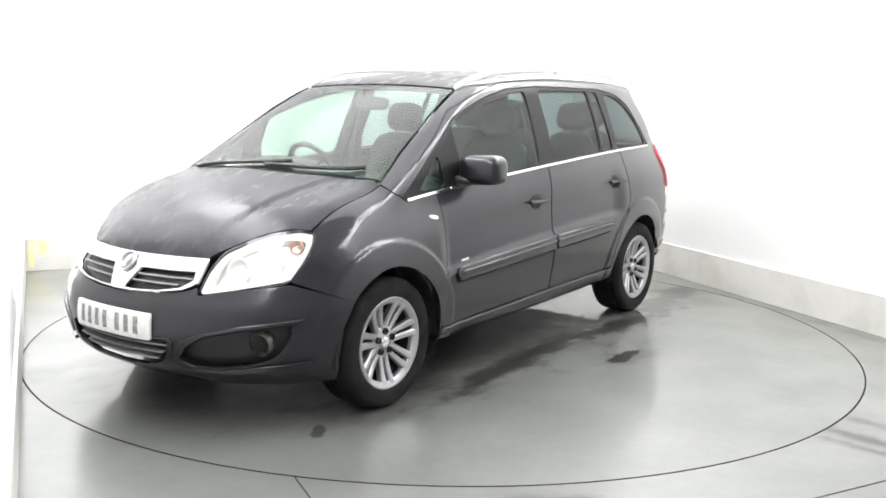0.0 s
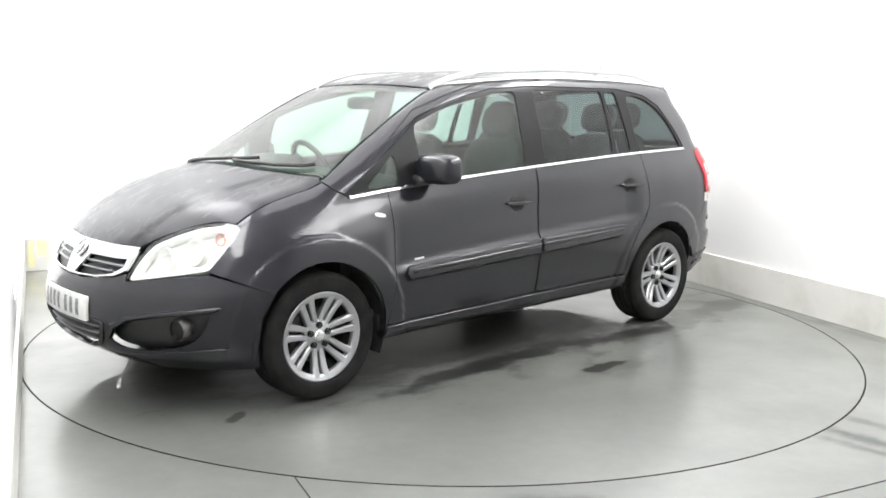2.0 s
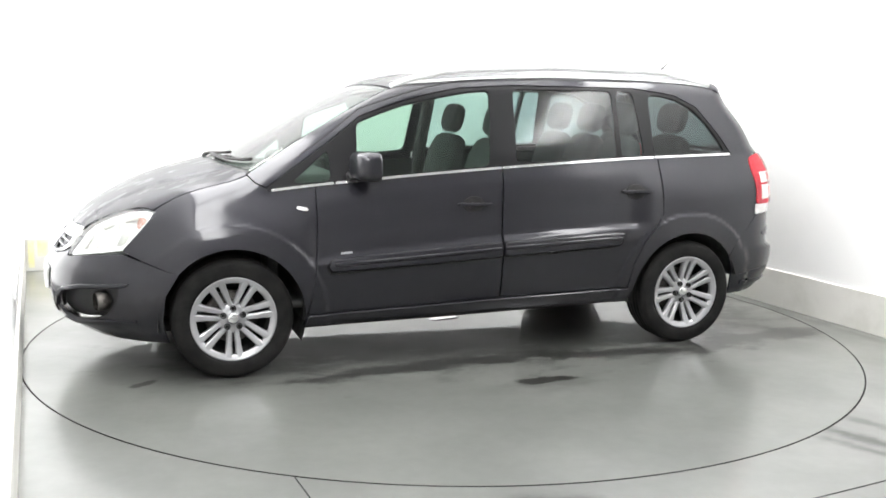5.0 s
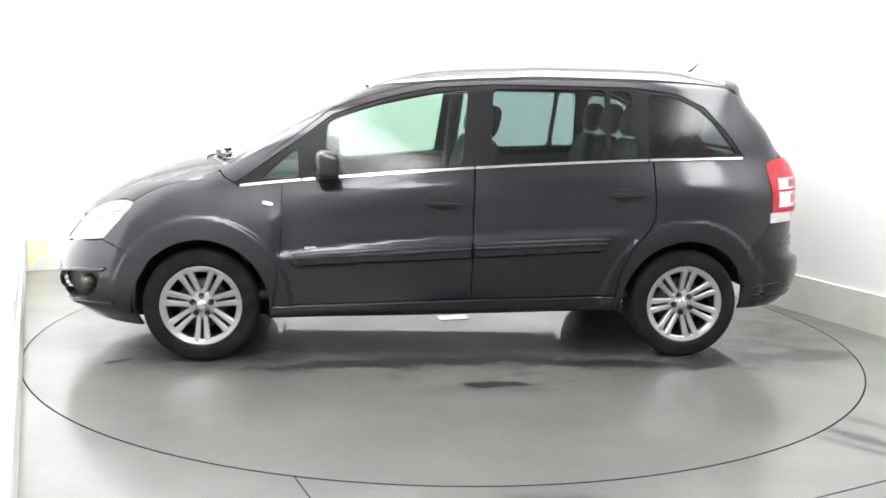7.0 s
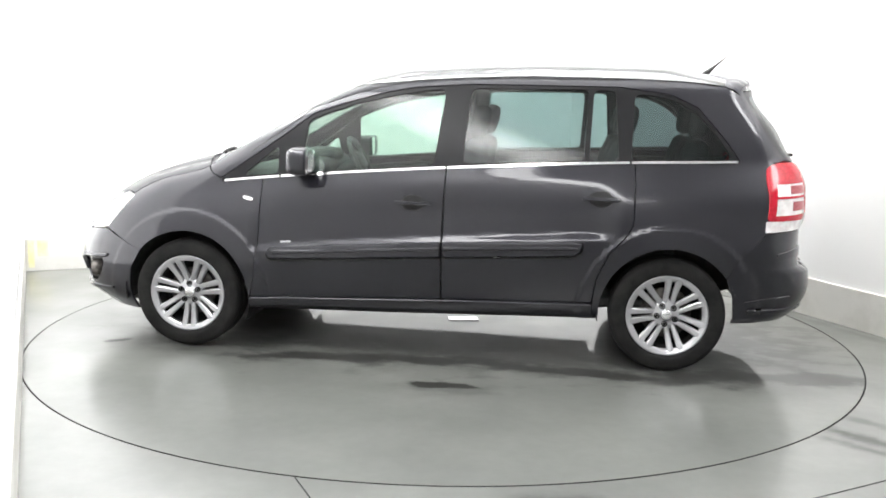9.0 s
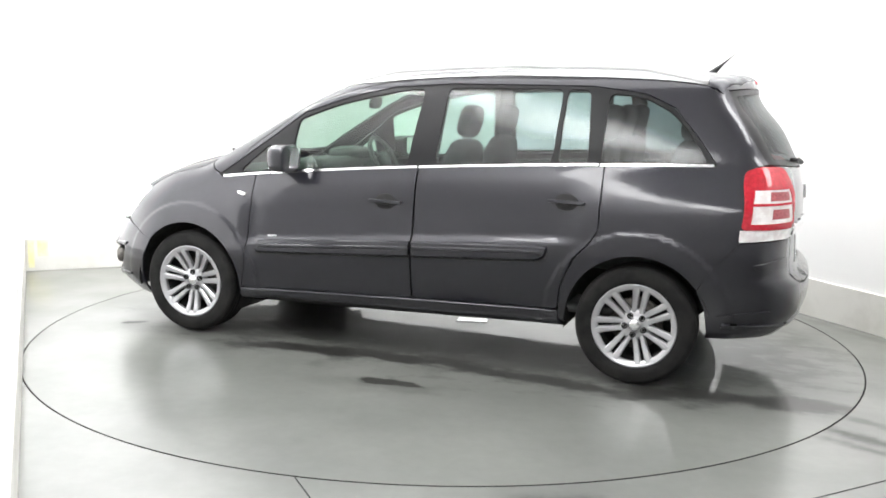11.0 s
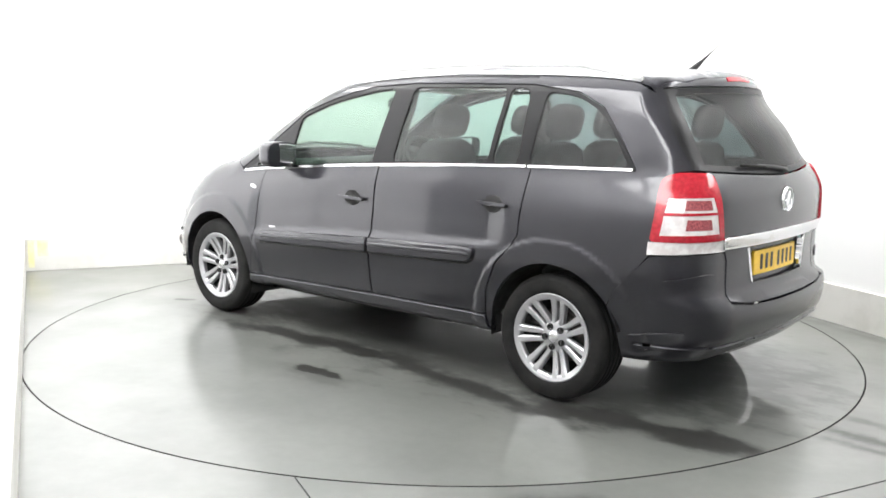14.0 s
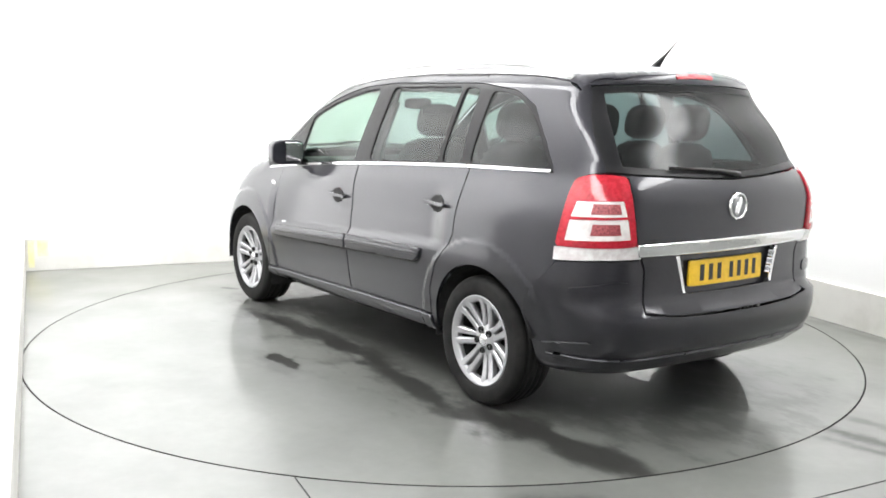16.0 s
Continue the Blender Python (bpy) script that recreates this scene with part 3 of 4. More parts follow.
def make_body(car):
    L = (car, car)
    # bonnet, roof and windscreen, seen from above
    hood = [(2.118, 0), (2.104, 0.20), (2.058, 0.40), (1.995, 0.455), (1.93, 0.505), (1.86, 0.56), (1.785, 0.625), (1.725, 0.695), (1.40, 0.70), (1.255, 0.695), (1.275, 0.64), (1.33, 0.48), (1.385, 0.26), (1.40, 0)]
    panel("bonnet", hood + [(x, -y) for x, y in reversed(hood[1:-1])], top_chart, DUSTY, car, "dark grey metallic bonnet streaked with drying water", gap=0.0012, size=0.02)
    roof = [(0.452, 0), (0.450, 0.25), (0.438, 0.544), (0.25, 0.572), (-0.2, 0.580), (-1.0, 0.585), (-1.70, 0.585), (-1.775, 0.42), (-1.82, 0.2), (-1.833, 0)]
    panel("roof", roof + [(x, -y) for x, y in reversed(roof[1:-1])], top_chart, DUSTY, car)
    screen = [(1.37, 0), (1.35, 0.26), (1.29, 0.47), (1.238, 0.682), (1.05, 0.637), (0.85, 0.604), (0.65, 0.567), (0.452, 0.536), (0.460, 0.25), (0.462, 0)]
    screen += [(x, -y) for x, y in reversed(screen[1:-1])]
    panel("windscreen", screen, top_chart, SCREEN, car, "green-tinted windscreen", lift=-0.004, thick=0.005)
    panel("windscreen_seal", screen, top_chart, PIANO, car, "black border of the windscreen", holes=[[(0.9 + (x - 0.9) * 0.972, y * 0.972) for x, y in screen]], lift=-0.010, thick=0.004)
    # side panel: pillars, roof edge and rear quarter
    a_post = [(1.255, 0.695), (1.05, 0.645), (0.85, 0.612), (0.65, 0.575), (0.43, 0.545), (0.25, 0.572), (-0.2, 0.580), (-0.6, 0.583), (-1.0, 0.585), (-1.4, 0.585), (-1.70, 0.585)]
    top = [(x, roof_z(x, y)) for x, y in dense(a_post, 4)]
    rear = [(-1.715, 1.53), (-1.78, 1.405), (-1.87, 1.262), (-1.945, 1.152), (-1.885, 1.140), (-1.862, 1.08), (-1.850, 0.995), (-1.857, 0.84), (-1.848, 0.775), (-1.70, 0.606)]
    loop = top + rear + arc(-AXLE, WHEEL_Z, ARCH, 145, -3, 26) + [(-0.985, 0.292), (-0.955, 0.292), (-0.948, 0.36), (-0.966, 0.50), (-1.03, 0.64), (-1.115, 0.735), (-1.152, 0.80), (-1.154, 0.95)]
    loop += belt_line(-1.152, -1.70, -0.004, 8) + SIDE_TOP + [(1.22, 1.0)]
    sides = pair("side_panel", loop, side_chart, PAINT, L, size=0.018)
    # windows
    dlo = SIDE_TOP + belt_line(1.16, -1.70, 0.0, 24)
    quarter = [(1.035, 0.998), (0.838, 1.170), (0.830, 1.012)]
    front = [(0.69, 1.022), (0.672, 1.312), (0.54, 1.362), (0.405, 1.408), (0.22, 1.450), (0.044, 1.485), (-0.105, 1.500), (-0.058, 1.086)]
    rear1 = [(-0.222, 1.102), (-0.250, 1.506), (-0.890, 1.510), (-0.872, 1.130)]
    rear2 = [(-0.905, 1.132), (-0.920, 1.510), (-1.035, 1.505), (-1.062, 1.136)]
    back = [(-1.128, 1.140), (-1.140, 1.490), (-1.25, 1.484), (-1.345, 1.462), (-1.45, 1.408), (-1.53, 1.335), (-1.60, 1.245), (-1.662, 1.155)]
    holes = [rounded(v, 0.035) for v in (quarter, front, rear1, rear2, back)]
    frames = pair("window_surround", dlo, side_chart, PIANO, L, "gloss black window surround", holes=holes, lift=-0.004, thick=0.02)
    for loop2, mat in zip(holes, (GLASS, GLASS, PRIVACY, PRIVACY, QUARTER)):
        pair("window_pane", loop2, side_chart, mat, frames, lift=-0.010, gap=-0.004, thick=0.004)
    for x0, x1 in ((1.142, 0.818), (0.808, -0.126), (-0.136, -1.118), (-1.130, -1.688)):
        pair("belt_strip", belt_line(x0, x1, -0.007) + belt_line(x1, x0, 0.006), side_chart, CHROME, L, "bright chrome waistline strip", lift=0.007, gap=0.0, thick=0.014)
    # groove above the doors
    groove = [(x, z + 0.040) for x, z in SIDE_TOP[4:12]]
    pair("door_seal", groove + [(x, z - 0.005) for x, z in reversed(groove)], side_chart, SHADOW_GAP, L, "dark line of the door joint", lift=0.001, gap=0, thick=0.006, size=0.04)
    # front wing
    wing = [(1.625, 0.556), (1.70, 0.585), (1.875, 0.662), (1.872, 0.678), (1.81, 0.747), (1.745, 0.822), (1.722, 0.858)]
    wing += [(x, roof_z(x, 0.70)) for x in np.linspace(1.712, 1.26, 22).tolist()] + [(1.225, 1.0), (1.17, 0.972)] + belt_line(1.15, 0.917, -0.006, 5)
    wing += [(0.920, 0.80), (0.927, 0.635), (0.945, 0.45), (0.978, 0.31), (0.985, 0.262)] + arc(AXLE, WHEEL_Z, ARCH, 188, 42, 26)
    wings = pair("front_wing", wing, side_chart, PAINT, L, size=0.015, gap=0.0012)
    pair("side_repeater", rounded([(1.018, 0.884), (1.022, 0.868), (0.966, 0.856), (0.960, 0.872)]), side_chart, WHITE_LENS, wings, "small white side indicator", lift=0.006, gap=0, size=0.015)
    # doors
    door1 = belt_line(0.914, -0.128, -0.006) + [(-0.119, 0.80), (-0.116, 0.638), (-0.116, 0.350)] + [(0.3, 0.338), (0.972, 0.318), (0.945, 0.45), (0.924, 0.635), (0.917, 0.80)]
    door2 = belt_line(-0.136, -1.148, -0.006) + [(-1.149, 0.80), (-1.112, 0.738), (-1.026, 0.643), (-0.962, 0.502), (-0.943, 0.366), (-0.124, 0.350), (-0.124, 0.638), (-0.127, 0.80)]
    fd = pair("front_door", door1, side_chart, PAINT, L, size=0.02)
    rd = pair("rear_door", door2, side_chart, PAINT, L, size=0.02)
    strip1 = [(0.868, 0.572), (0.845, 0.598), (0.70, 0.611), (-0.110, 0.663), (-0.110, 0.592), (0.80, 0.546), (0.85, 0.545)]
    strip2 = [(-0.130, 0.664), (-0.80, 0.693), (-0.885, 0.690), (-0.875, 0.650), (-0.84, 0.628), (-0.130, 0.593)]
    pair("rub_strip", strip1, side_chart, PAINT, fd, "body-coloured rubbing strip", lift=0.018, thick=0.03, gap=0.003, size=0.02, bevel=0.010)
    pair("rub_strip", strip2, side_chart, PAINT, rd, "body-coloured rubbing strip", lift=0.018, thick=0.03, gap=0.003, size=0.02, bevel=0.010)
    # a dark line drawn in place of the shade under each strip
    for doors, strip in ((fd, strip1), (rd, strip2)):
        pair("strip_shade", [(x, z - 0.009) for x, z in even(strip, -0.009, 0.05).tolist()], side_chart, SHADOW_GAP, doors, "dark line for the shade under the rubbing strip", lift=0.002, gap=0, thick=0.006, size=0.03)
    for doors, line in ((fd, [(0.83, 0.578), (0.70, 0.586), (-0.108, 0.634)]), (rd, [(-0.132, 0.636), (-0.80, 0.665), (-0.862, 0.664)])):
        pair("strip_ridge", [(x, z + 0.006) for x, z in line] + [(x, z - 0.005) for x, z in reversed(line)], side_chart, PAINT, doors, "raised line along the rubbing strip", lift=0.022, thick=0.012, gap=0, size=0.03, bevel=0.007)
    pair("trim_badge", [(0.795, 0.639), (0.735, 0.643), (0.735, 0.634), (0.795, 0.630)], side_chart, SILVER, fd, "small chrome trim badge", lift=0.003, gap=0, size=0.02)
    for doors, hx, hz, tilt in ((fd, 0.048, 0.882, 0.05), (rd, -0.972, 0.934, 0.04)):
        # a dark patch on the skin stands for the shade in the recess
        cup = [(hx + 0.062 * math.cos(a), hz - 0.004 + 0.043 * math.sin(a)) for a in np.linspace(0, 2 * math.pi, 18, endpoint=False)]
        pair("handle_shade", cup, side_chart, SHADOW_GAP, doors, "dark patch for the shade of the finger recess", lift=0.004, gap=0, size=0.015)
        bar = rounded([(hx + 0.098, hz + 0.004), (hx + 0.095, hz - 0.009), (hx - 0.095, hz - 0.015), (hx - 0.105, hz - 0.006), (hx - 0.095, hz + 0.001)])
        pair("door_handle", bar, side_chart, PAINT, doors, "body-coloured door handle", lift=0.028, thick=0.020, gap=0, size=0.015, bevel=0.0025)
    # sill
    sill = [(0.972, 0.312), (0.3, 0.332), (-0.12, 0.344), (-0.943, 0.358), (-0.952, 0.300), (-0.98, 0.284), (-0.5, 0.274), (0.3, 0.258), (0.99, 0.252)]
    pair("sill", sill, side_chart, PAINT, L, lift=0.014, thick=0.03, bevel=0.006)
    return sides, fd, frames


def make_front(car):
    bumper = deg(mirror_line([(59.5, 0.198), (59.3, 0.312), (60.5, 0.45), (64.0, 0.556), (55, 0.610), (47, 0.652), (37, 0.638), (25.0, 0.608), (24.6, 0.640), (21, 0.618), (14, 0.600), (7, 0.592), (0, 0.589)]))
    bumper = list(bumper) + deg([(-59, 0.198), (-40, 0.200), (-20, 0.205), (0, 0.205), (20, 0.205), (40, 0.200)])
    grille_hole = deg([(16.5, 0.416), (0, 0.416), (-16.5, 0.416), (-18.3, 0.405), (-17.5, 0.345), (-15.5, 0.305), (-10, 0.277), (0, 0.268), (10, 0.277), (15.5, 0.305), (17.5, 0.345), (18.3, 0.405)])
    fog_l = rounded(deg([(20.5, 0.330), (22.5, 0.395), (27, 0.440), (35, 0.467), (47.5, 0.487), (47, 0.430), (44, 0.355), (39, 0.318), (30, 0.294), (24, 0.298)]), 0.05)
    fog_r = [(-a, z) for a, z in reversed(fog_l)]
    b = panel("front_bumper", bumper, front_chart, PAINT, car, holes=[grille_hole, fog_l, fog_r], gap=0.0012, size=0.02)
    panel("lower_grille_back", grille_hole, front_chart, BLACK, b, "black lower grille opening", lift=-0.035, gap=-0.01)
    ring = deg([(18.3, 0.424), (0, 0.424), (-18.3, 0.424), (-19.6, 0.408), (-18.6, 0.335), (-16.2, 0.293), (-10.3, 0.263), (0, 0.253), (10.3, 0.263), (16.2, 0.293), (18.6, 0.335), (19.6, 0.408)])
    panel("grille_surround", ring, front_chart, PAINT, b, "body-coloured lower grille surround", holes=[grille_hole], lift=0.006, gap=0, size=0.025)
    for k, z in enumerate((0.306, 0.342, 0.378)):
        w = 15.2 + 0.9 * k if k else 14.0
        panel("slat", deg([(w, z + 0.004), (0, z - 0.002), (-w, z + 0.004), (-w, z + 0.012), (0, z + 0.004), (w, z + 0.010)]), front_chart, SATIN, b, "thin satin grey grille bar", lift=-0.006, gap=0, thick=0.025)
    for s, hole in ((1, fog_l), (-1, fog_r)):
        panel("fog_recess", hole, front_chart, BLACK, b, "black fog lamp recess", lift=-0.045, gap=-0.012)
        a, z = radians(40.5 * s), 0.405
        q, n = skin([(a, z)], front_chart, -0.03)
        m = look(q[0], q[0] + (n[0] * 0.4 + np.array((0.8, 0, 0)))) @ pose(0, 0, 0, 90, 0, 0)
        bm = lathe([(0.0, -0.052), (0.03, -0.046), (0.046, -0.030), (0.050, -0.012), (0.052, 0.02), (0.045, 0.03)], 24)
        bm.transform(m @ pose(0, 0, 0, 180))
        part("fog_lamp", bm, IRON, b, "round grey-glass fog lamp")
        ridge = deg([(a * s, z) for a, z in ((19.6, 0.345), (22, 0.412), (27, 0.457), (35, 0.485), (50, 0.508), (48.5, 0.494), (35, 0.472), (27.2, 0.444), (22.9, 0.398), (21.0, 0.345))])
        panel("bumper_ridge", ridge, front_chart, PAINT, b, "raised ridge over the fog lamp recess", lift=0.010, gap=0, thick=0.02, size=0.015, bevel=0.006)
        blade = deg([(24 * s, 0.286), (30 * s, 0.275), (40 * s, 0.290), (52 * s, 0.312), (52 * s, 0.322), (40 * s, 0.312), (30 * s, 0.290), (24 * s, 0.296)])
        panel("bumper_lip", blade, front_chart, PAINT, b, "raised lip under the fog lamp", lift=0.012, gap=0, thick=0.02, size=0.02)
    # main grille
    outer = deg(mirror_line([(24.8, 0.655), (26.3, 0.748), (20, 0.748), (13, 0.746), (7, 0.744), (0, 0.743)])) + deg([(-23.5, 0.640), (-21, 0.622), (-14, 0.604), (-7, 0.597), (0, 0.593), (7, 0.597), (14, 0.604), (21, 0.622), (23.5, 0.640)])
    slot_l = deg([(5.6, 0.688), (23.4, 0.694), (23.4, 0.662), (20.4, 0.632), (14, 0.612), (7, 0.604), (2.6, 0.603)])
    slot_r = [(-a, z) for a, z in reversed(slot_l)]
    g = panel("grille", outer, front_chart, CHROME, car, "chrome grille with a V-shaped centre", holes=[slot_l, slot_r], lift=0.010, gap=0.001, size=0.02)
    for s, hole in ((1, slot_l), (-1, slot_r)):
        panel("grille_back", hole, front_chart, BLACK, g, "black grille slot", lift=-0.02, gap=-0.006)
        for z, w in ((0.637, 19.0), (0.664, 22.5)):
            panel("slat", deg([(4.0 * s, z), (w * s, z + 0.004), (w * s, z + 0.010), (4.2 * s, z + 0.006)]), front_chart, SATIN, g, "thin satin grey grille bar", lift=0.0, gap=0, thick=0.02, size=0.03)
    q, n = skin([(0.0, 0.700)], front_chart, 0.018)
    badge(g, look(q[0], q[0] - n[0]), 0.047)
    # number plate
    plate(b, front_chart, 13.9, 0.462, 0.016, PLATE_WHITE, "white number plate with characters greyed for glare", INK_GREY)
    # headlamps
    for s in (1, -1):
        hl = rounded(deg([(24.9 * s, 0.614), (26.4 * s, 0.705), (29.3 * s, 0.778), (36 * s, 0.828), (42 * s, 0.856), (50 * s, 0.872), (54.6 * s, 0.858), (54.2 * s, 0.830), (51 * s, 0.742), (47.2 * s, 0.672), (37 * s, 0.647)]), 0.03)
        h = panel("headlamp", hl, front_chart, LAMP_SILVER, car, "large clear-lens headlamp", lift=-0.055, gap=-0.002, thick=0.03)
        panel("lens", hl, front_chart, LENS, h, "clear plastic lens", lift=0.002, gap=0.001, thick=0.055)
        panel("lamp_bezel", hl, front_chart, LAMP_SILVER, h, "bright inner bezel", holes=[[(radians(39.5 * s) + (a - radians(39.5 * s)) * 0.80, 0.755 + (z - 0.755) * 0.74) for a, z in hl]], lift=-0.018, gap=0.002, thick=0.03)
        for a, z, r, mat in ((34, 0.722, 0.060, LAMP_SILVER), (42.5, 0.762, 0.062, LAMP_SILVER), (49.5, 0.822, 0.030, AMBER)):
            q, n = skin([(radians(a * s), z)], front_chart, -0.05)
            bm = lathe([(0.0, -0.004), (r * 0.3, -0.003), (r * 0.34, -0.014), (r * 0.45, -0.016), (r * 0.8, 0.010), (r, 0.026), (r * 1.04, 0.022), (r, 0.0), (r * 0.6, -0.03)], 24)
            bm.transform(look(q[0], q[0] - (n[0] * 0.6 + np.array((1.0, 0, 0)))) @ pose(0, 0, 0, 90))
            part("reflector_bowl", bm, mat, h)
    # wipers and the dark scuttle under the windscreen
    scuttle = [(1.40, 0), (1.385, 0.26), (1.33, 0.48), (1.262, 0.66), (1.215, 0.655), (1.27, 0.47), (1.33, 0.26), (1.35, 0)]
    panel("scuttle", scuttle + [(x, -y) for x, y in reversed(scuttle[1:-1])], top_chart, BLACK, car, "black plastic scuttle below the windscreen", lift=-0.012, gap=-0.004)
    for base, tip in (((1.345, -0.50), (1.27, 0.12)), ((1.35, 0.02), (1.215, 0.56))):
        q, n = skin([(base[0] + (tip[0] - base[0]) * t + 0.03 * math.sin(math.pi * t), base[1] + (tip[1] - base[1]) * t) for t in np.linspace(0, 1, 12)], top_chart, 0.016)
        w = part("wiper", tube(q.tolist(), [0.010, 0.009, 0.008, 0.007, 0.006, 0.006, 0.006, 0.005, 0.005, 0.005, 0.004, 0.004], 8), BLACK, car, "black windscreen wiper")
        q2, _ = skin([(p[0] - 0.018, p[1]) for p in q], top_chart, 0.010)
        part("blade", tube(q2.tolist(), 0.006, 6, 1.6), RUBBER, w)


def badge(parent, m, r):
    """A round emblem as plain shapes: a ring and a slanted bar."""
    bm = lathe([(r * 0.86, -0.004), (r * 0.88, 0.006), (r * 0.95, 0.009), (r * 1.02, 0.006), (r * 1.04, -0.004)], 32)
    bm.transform(m @ pose(0, 0, 0, 90))
    b = part("badge", bm, CHROME, parent, "round chrome emblem")
    bm = lathe([(0.0, 0.002), (r * 0.88, 0.002), (r * 0.88, -0.004)], 32)
    bm.transform(m @ pose(0, 0, 0, 90))
    part("badge_ground", bm, SATIN, b, "grey ground of the emblem")
    bm = pillow(r * 0.55, r * 1.45, 0.014, m @ pose(0, 0, 0.003, 0, 0, -24), 3)
    part("badge_bar", bm, CHROME, b)


def plate(parent, chart, half, z, lift, mat, label, ink):
    """A number plate bent to the car; its characters are plain bars."""
    p = panel("number_plate", rounded(deg([(half, z - 0.056), (half, z + 0.056), (-half, z + 0.056), (-half, z - 0.056)]), 0.012), chart, mat, parent, label, lift=lift, gap=0, thick=0.012, size=0.025)
    a = -0.82 * half
    for k in range(7):
        panel("character_bar", deg([(a, z - 0.036), (a, z + 0.036), (a + 0.10 * half, z + 0.036), (a + 0.10 * half, z - 0.036)]), chart, ink, p, lift=lift + 0.0015, gap=0, thick=0.001, size=0.04)
        a += 0.225 * half if k != 3 else 0.335 * half


def make_rear(car):
    tail = deg(mirror_line([(30.8, 0.566), (30.8, 0.743), (32, 0.792), (33.3, 0.85), (34.8, 1.034), (35.6, 1.128), (38, 1.142), (42.8, 1.150), (30, 1.136), (15, 1.122), (0, 1.114)]))
    tail += deg([(-23, 0.545), (-10, 0.540), (0, 0.540), (10, 0.540), (23, 0.545)])
    recess = deg([(21.5, 0.793), (0, 0.795), (-21.5, 0.793), (-18.8, 0.622), (0, 0.617), (18.8, 0.622)])
    t = panel("tailgate", tail, rear_chart, PAINT, car, holes=[recess])
    panel("plate_recess", recess, rear_chart, PAINT, t, lift=-0.035, gap=-0.012)
    bar = deg([(33.5, 0.853), (15, 0.856), (0, 0.857), (-15, 0.856), (-33.5, 0.853), (-33, 0.802), (-15, 0.800), (0, 0.800), (15, 0.800), (33, 0.802)])
    panel("chrome_bar", bar, rear_chart, CHROME, t, "broad chrome bar over the number plate", lift=0.016, thick=0.03, gap=0, bevel=0.005)
    for s in (1, -1):
        panel("recess_edge", deg([(21.5 * s, 0.79), (18.8 * s, 0.625), (18.0 * s, 0.622), (20.5 * s, 0.79)]), rear_chart, CHROME, t, "bright edge beside the number plate", lift=0.004, thick=0.03, gap=0, size=0.02)
    plate(t, rear_chart, 15.6, 0.703, -0.016, PLATE_YELLOW, "yellow number plate with dark characters", BLACK)
    q, n = skin([(0.0, 0.997)], rear_chart, 0.004)
    badge(t, look(q[0], q[0] - n[0]), 0.058)
    glass = deg(mirror_line([(43.0, 1.156), (44.6, 1.257), (47, 1.40), (48.6, 1.512), (40, 1.520), (25, 1.527), (11, 1.530), (0, 1.531)]) + [(-30, 1.142), (-15, 1.128), (0, 1.120), (15, 1.128), (30, 1.142)])
    inner = [(a * 0.86, 1.325 + (z - 1.325) * 0.86) for a, z in glass]
    w = panel("rear_window", glass, rear_chart, PIANO, t, "black-edged rear window surround", holes=[inner], lift=-0.002, thick=0.012)
    panel("window_pane", inner, rear_chart, REAR_GLASS, w, "tinted rear window", lift=-0.003, gap=-0.003, thick=0.004)
    q, n = skin([(radians(a), z) for a, z in ((-2, 1.128), (0, 1.136), (6, 1.150), (14, 1.158), (22, 1.160))], rear_chart, 0.012)
    wiper = part("wiper", tube(q.tolist(), [0.014, 0.011, 0.009, 0.007, 0.005], 8), BLACK, t, "black rear wiper")
    q, n = skin([(radians(a), 1.146 + 0.016 * (a + 3) / 27) for a in (-3, 4, 12, 20, 24)], rear_chart, 0.012)
    part("blade", tube(q.tolist(), 0.006, 6, 1.5), RUBBER, wiper)
    edge = dense([(-1.70, 0.583), (-1.775, 0.42), (-1.82, 0.2), (-1.833, 0.0)], 4)
    edge = [(math.atan2(y, -1.2 - x), roof_z(x, y)) for x, y in edge]
    lower = deg([(-48.6, 1.516), (-40, 1.523), (-25, 1.530), (-11, 1.533), (0, 1.534), (11, 1.533), (25, 1.530), (40, 1.523), (48.6, 1.516)])
    panel("spoiler", mirror_line(edge) + lower, rear_chart, PAINT, car, gap=0.001, size=0.02)
    panel("brake_light", rounded(deg([(11, 1.556), (11, 1.574), (0, 1.580), (-11, 1.574), (-11, 1.556), (0, 1.560)]), 0.01), rear_chart, RED, car, "high red brake light in the roof edge", lift=0.003, gap=0, size=0.02)
    # bumper
    bump = deg(mirror_line([(57, 0.268), (59.3, 0.42), (62, 0.518), (60, 0.604), (55.5, 0.700), (52, 0.773), (45, 0.783), (32.2, 0.785), (31.2, 0.743), (31.2, 0.560), (23, 0.537), (10, 0.531), (0, 0.531)]))
    bump += deg([(-45, 0.277), (-30, 0.286), (0, 0.292), (30, 0.286), (45, 0.277)])
    b = panel("rear_bumper", bump, rear_chart, PAINT, car)
    lip = [(a, 0.338 + 0.010 * math.cos(radians(1.6 * a))) for a in range(-54, 55, 6)]
    panel("bumper_lip", deg(lip + [(a, z + 0.016) for a, z in reversed(lip)]), rear_chart, PAINT, b, "raised lip along the bottom of the bumper", lift=0.010, gap=0, thick=0.02, size=0.02, bevel=0.006)
    for s in (1, -1):
        panel("bumper_crease", deg([(56 * s, 0.398), (44 * s, 0.436), (43 * s, 0.432), (50 * s, 0.392)]), rear_chart, PAINT, b, "raised crease low on the bumper", lift=0.008, gap=0, size=0.015)
        panel("bumper_step", rounded(deg([(49 * s, 0.664), (38 * s, 0.695), (35 * s, 0.690), (35 * s, 0.640), (48 * s, 0.640)]), 0.02), rear_chart, PAINT, b, lift=0.006, gap=0, size=0.02)
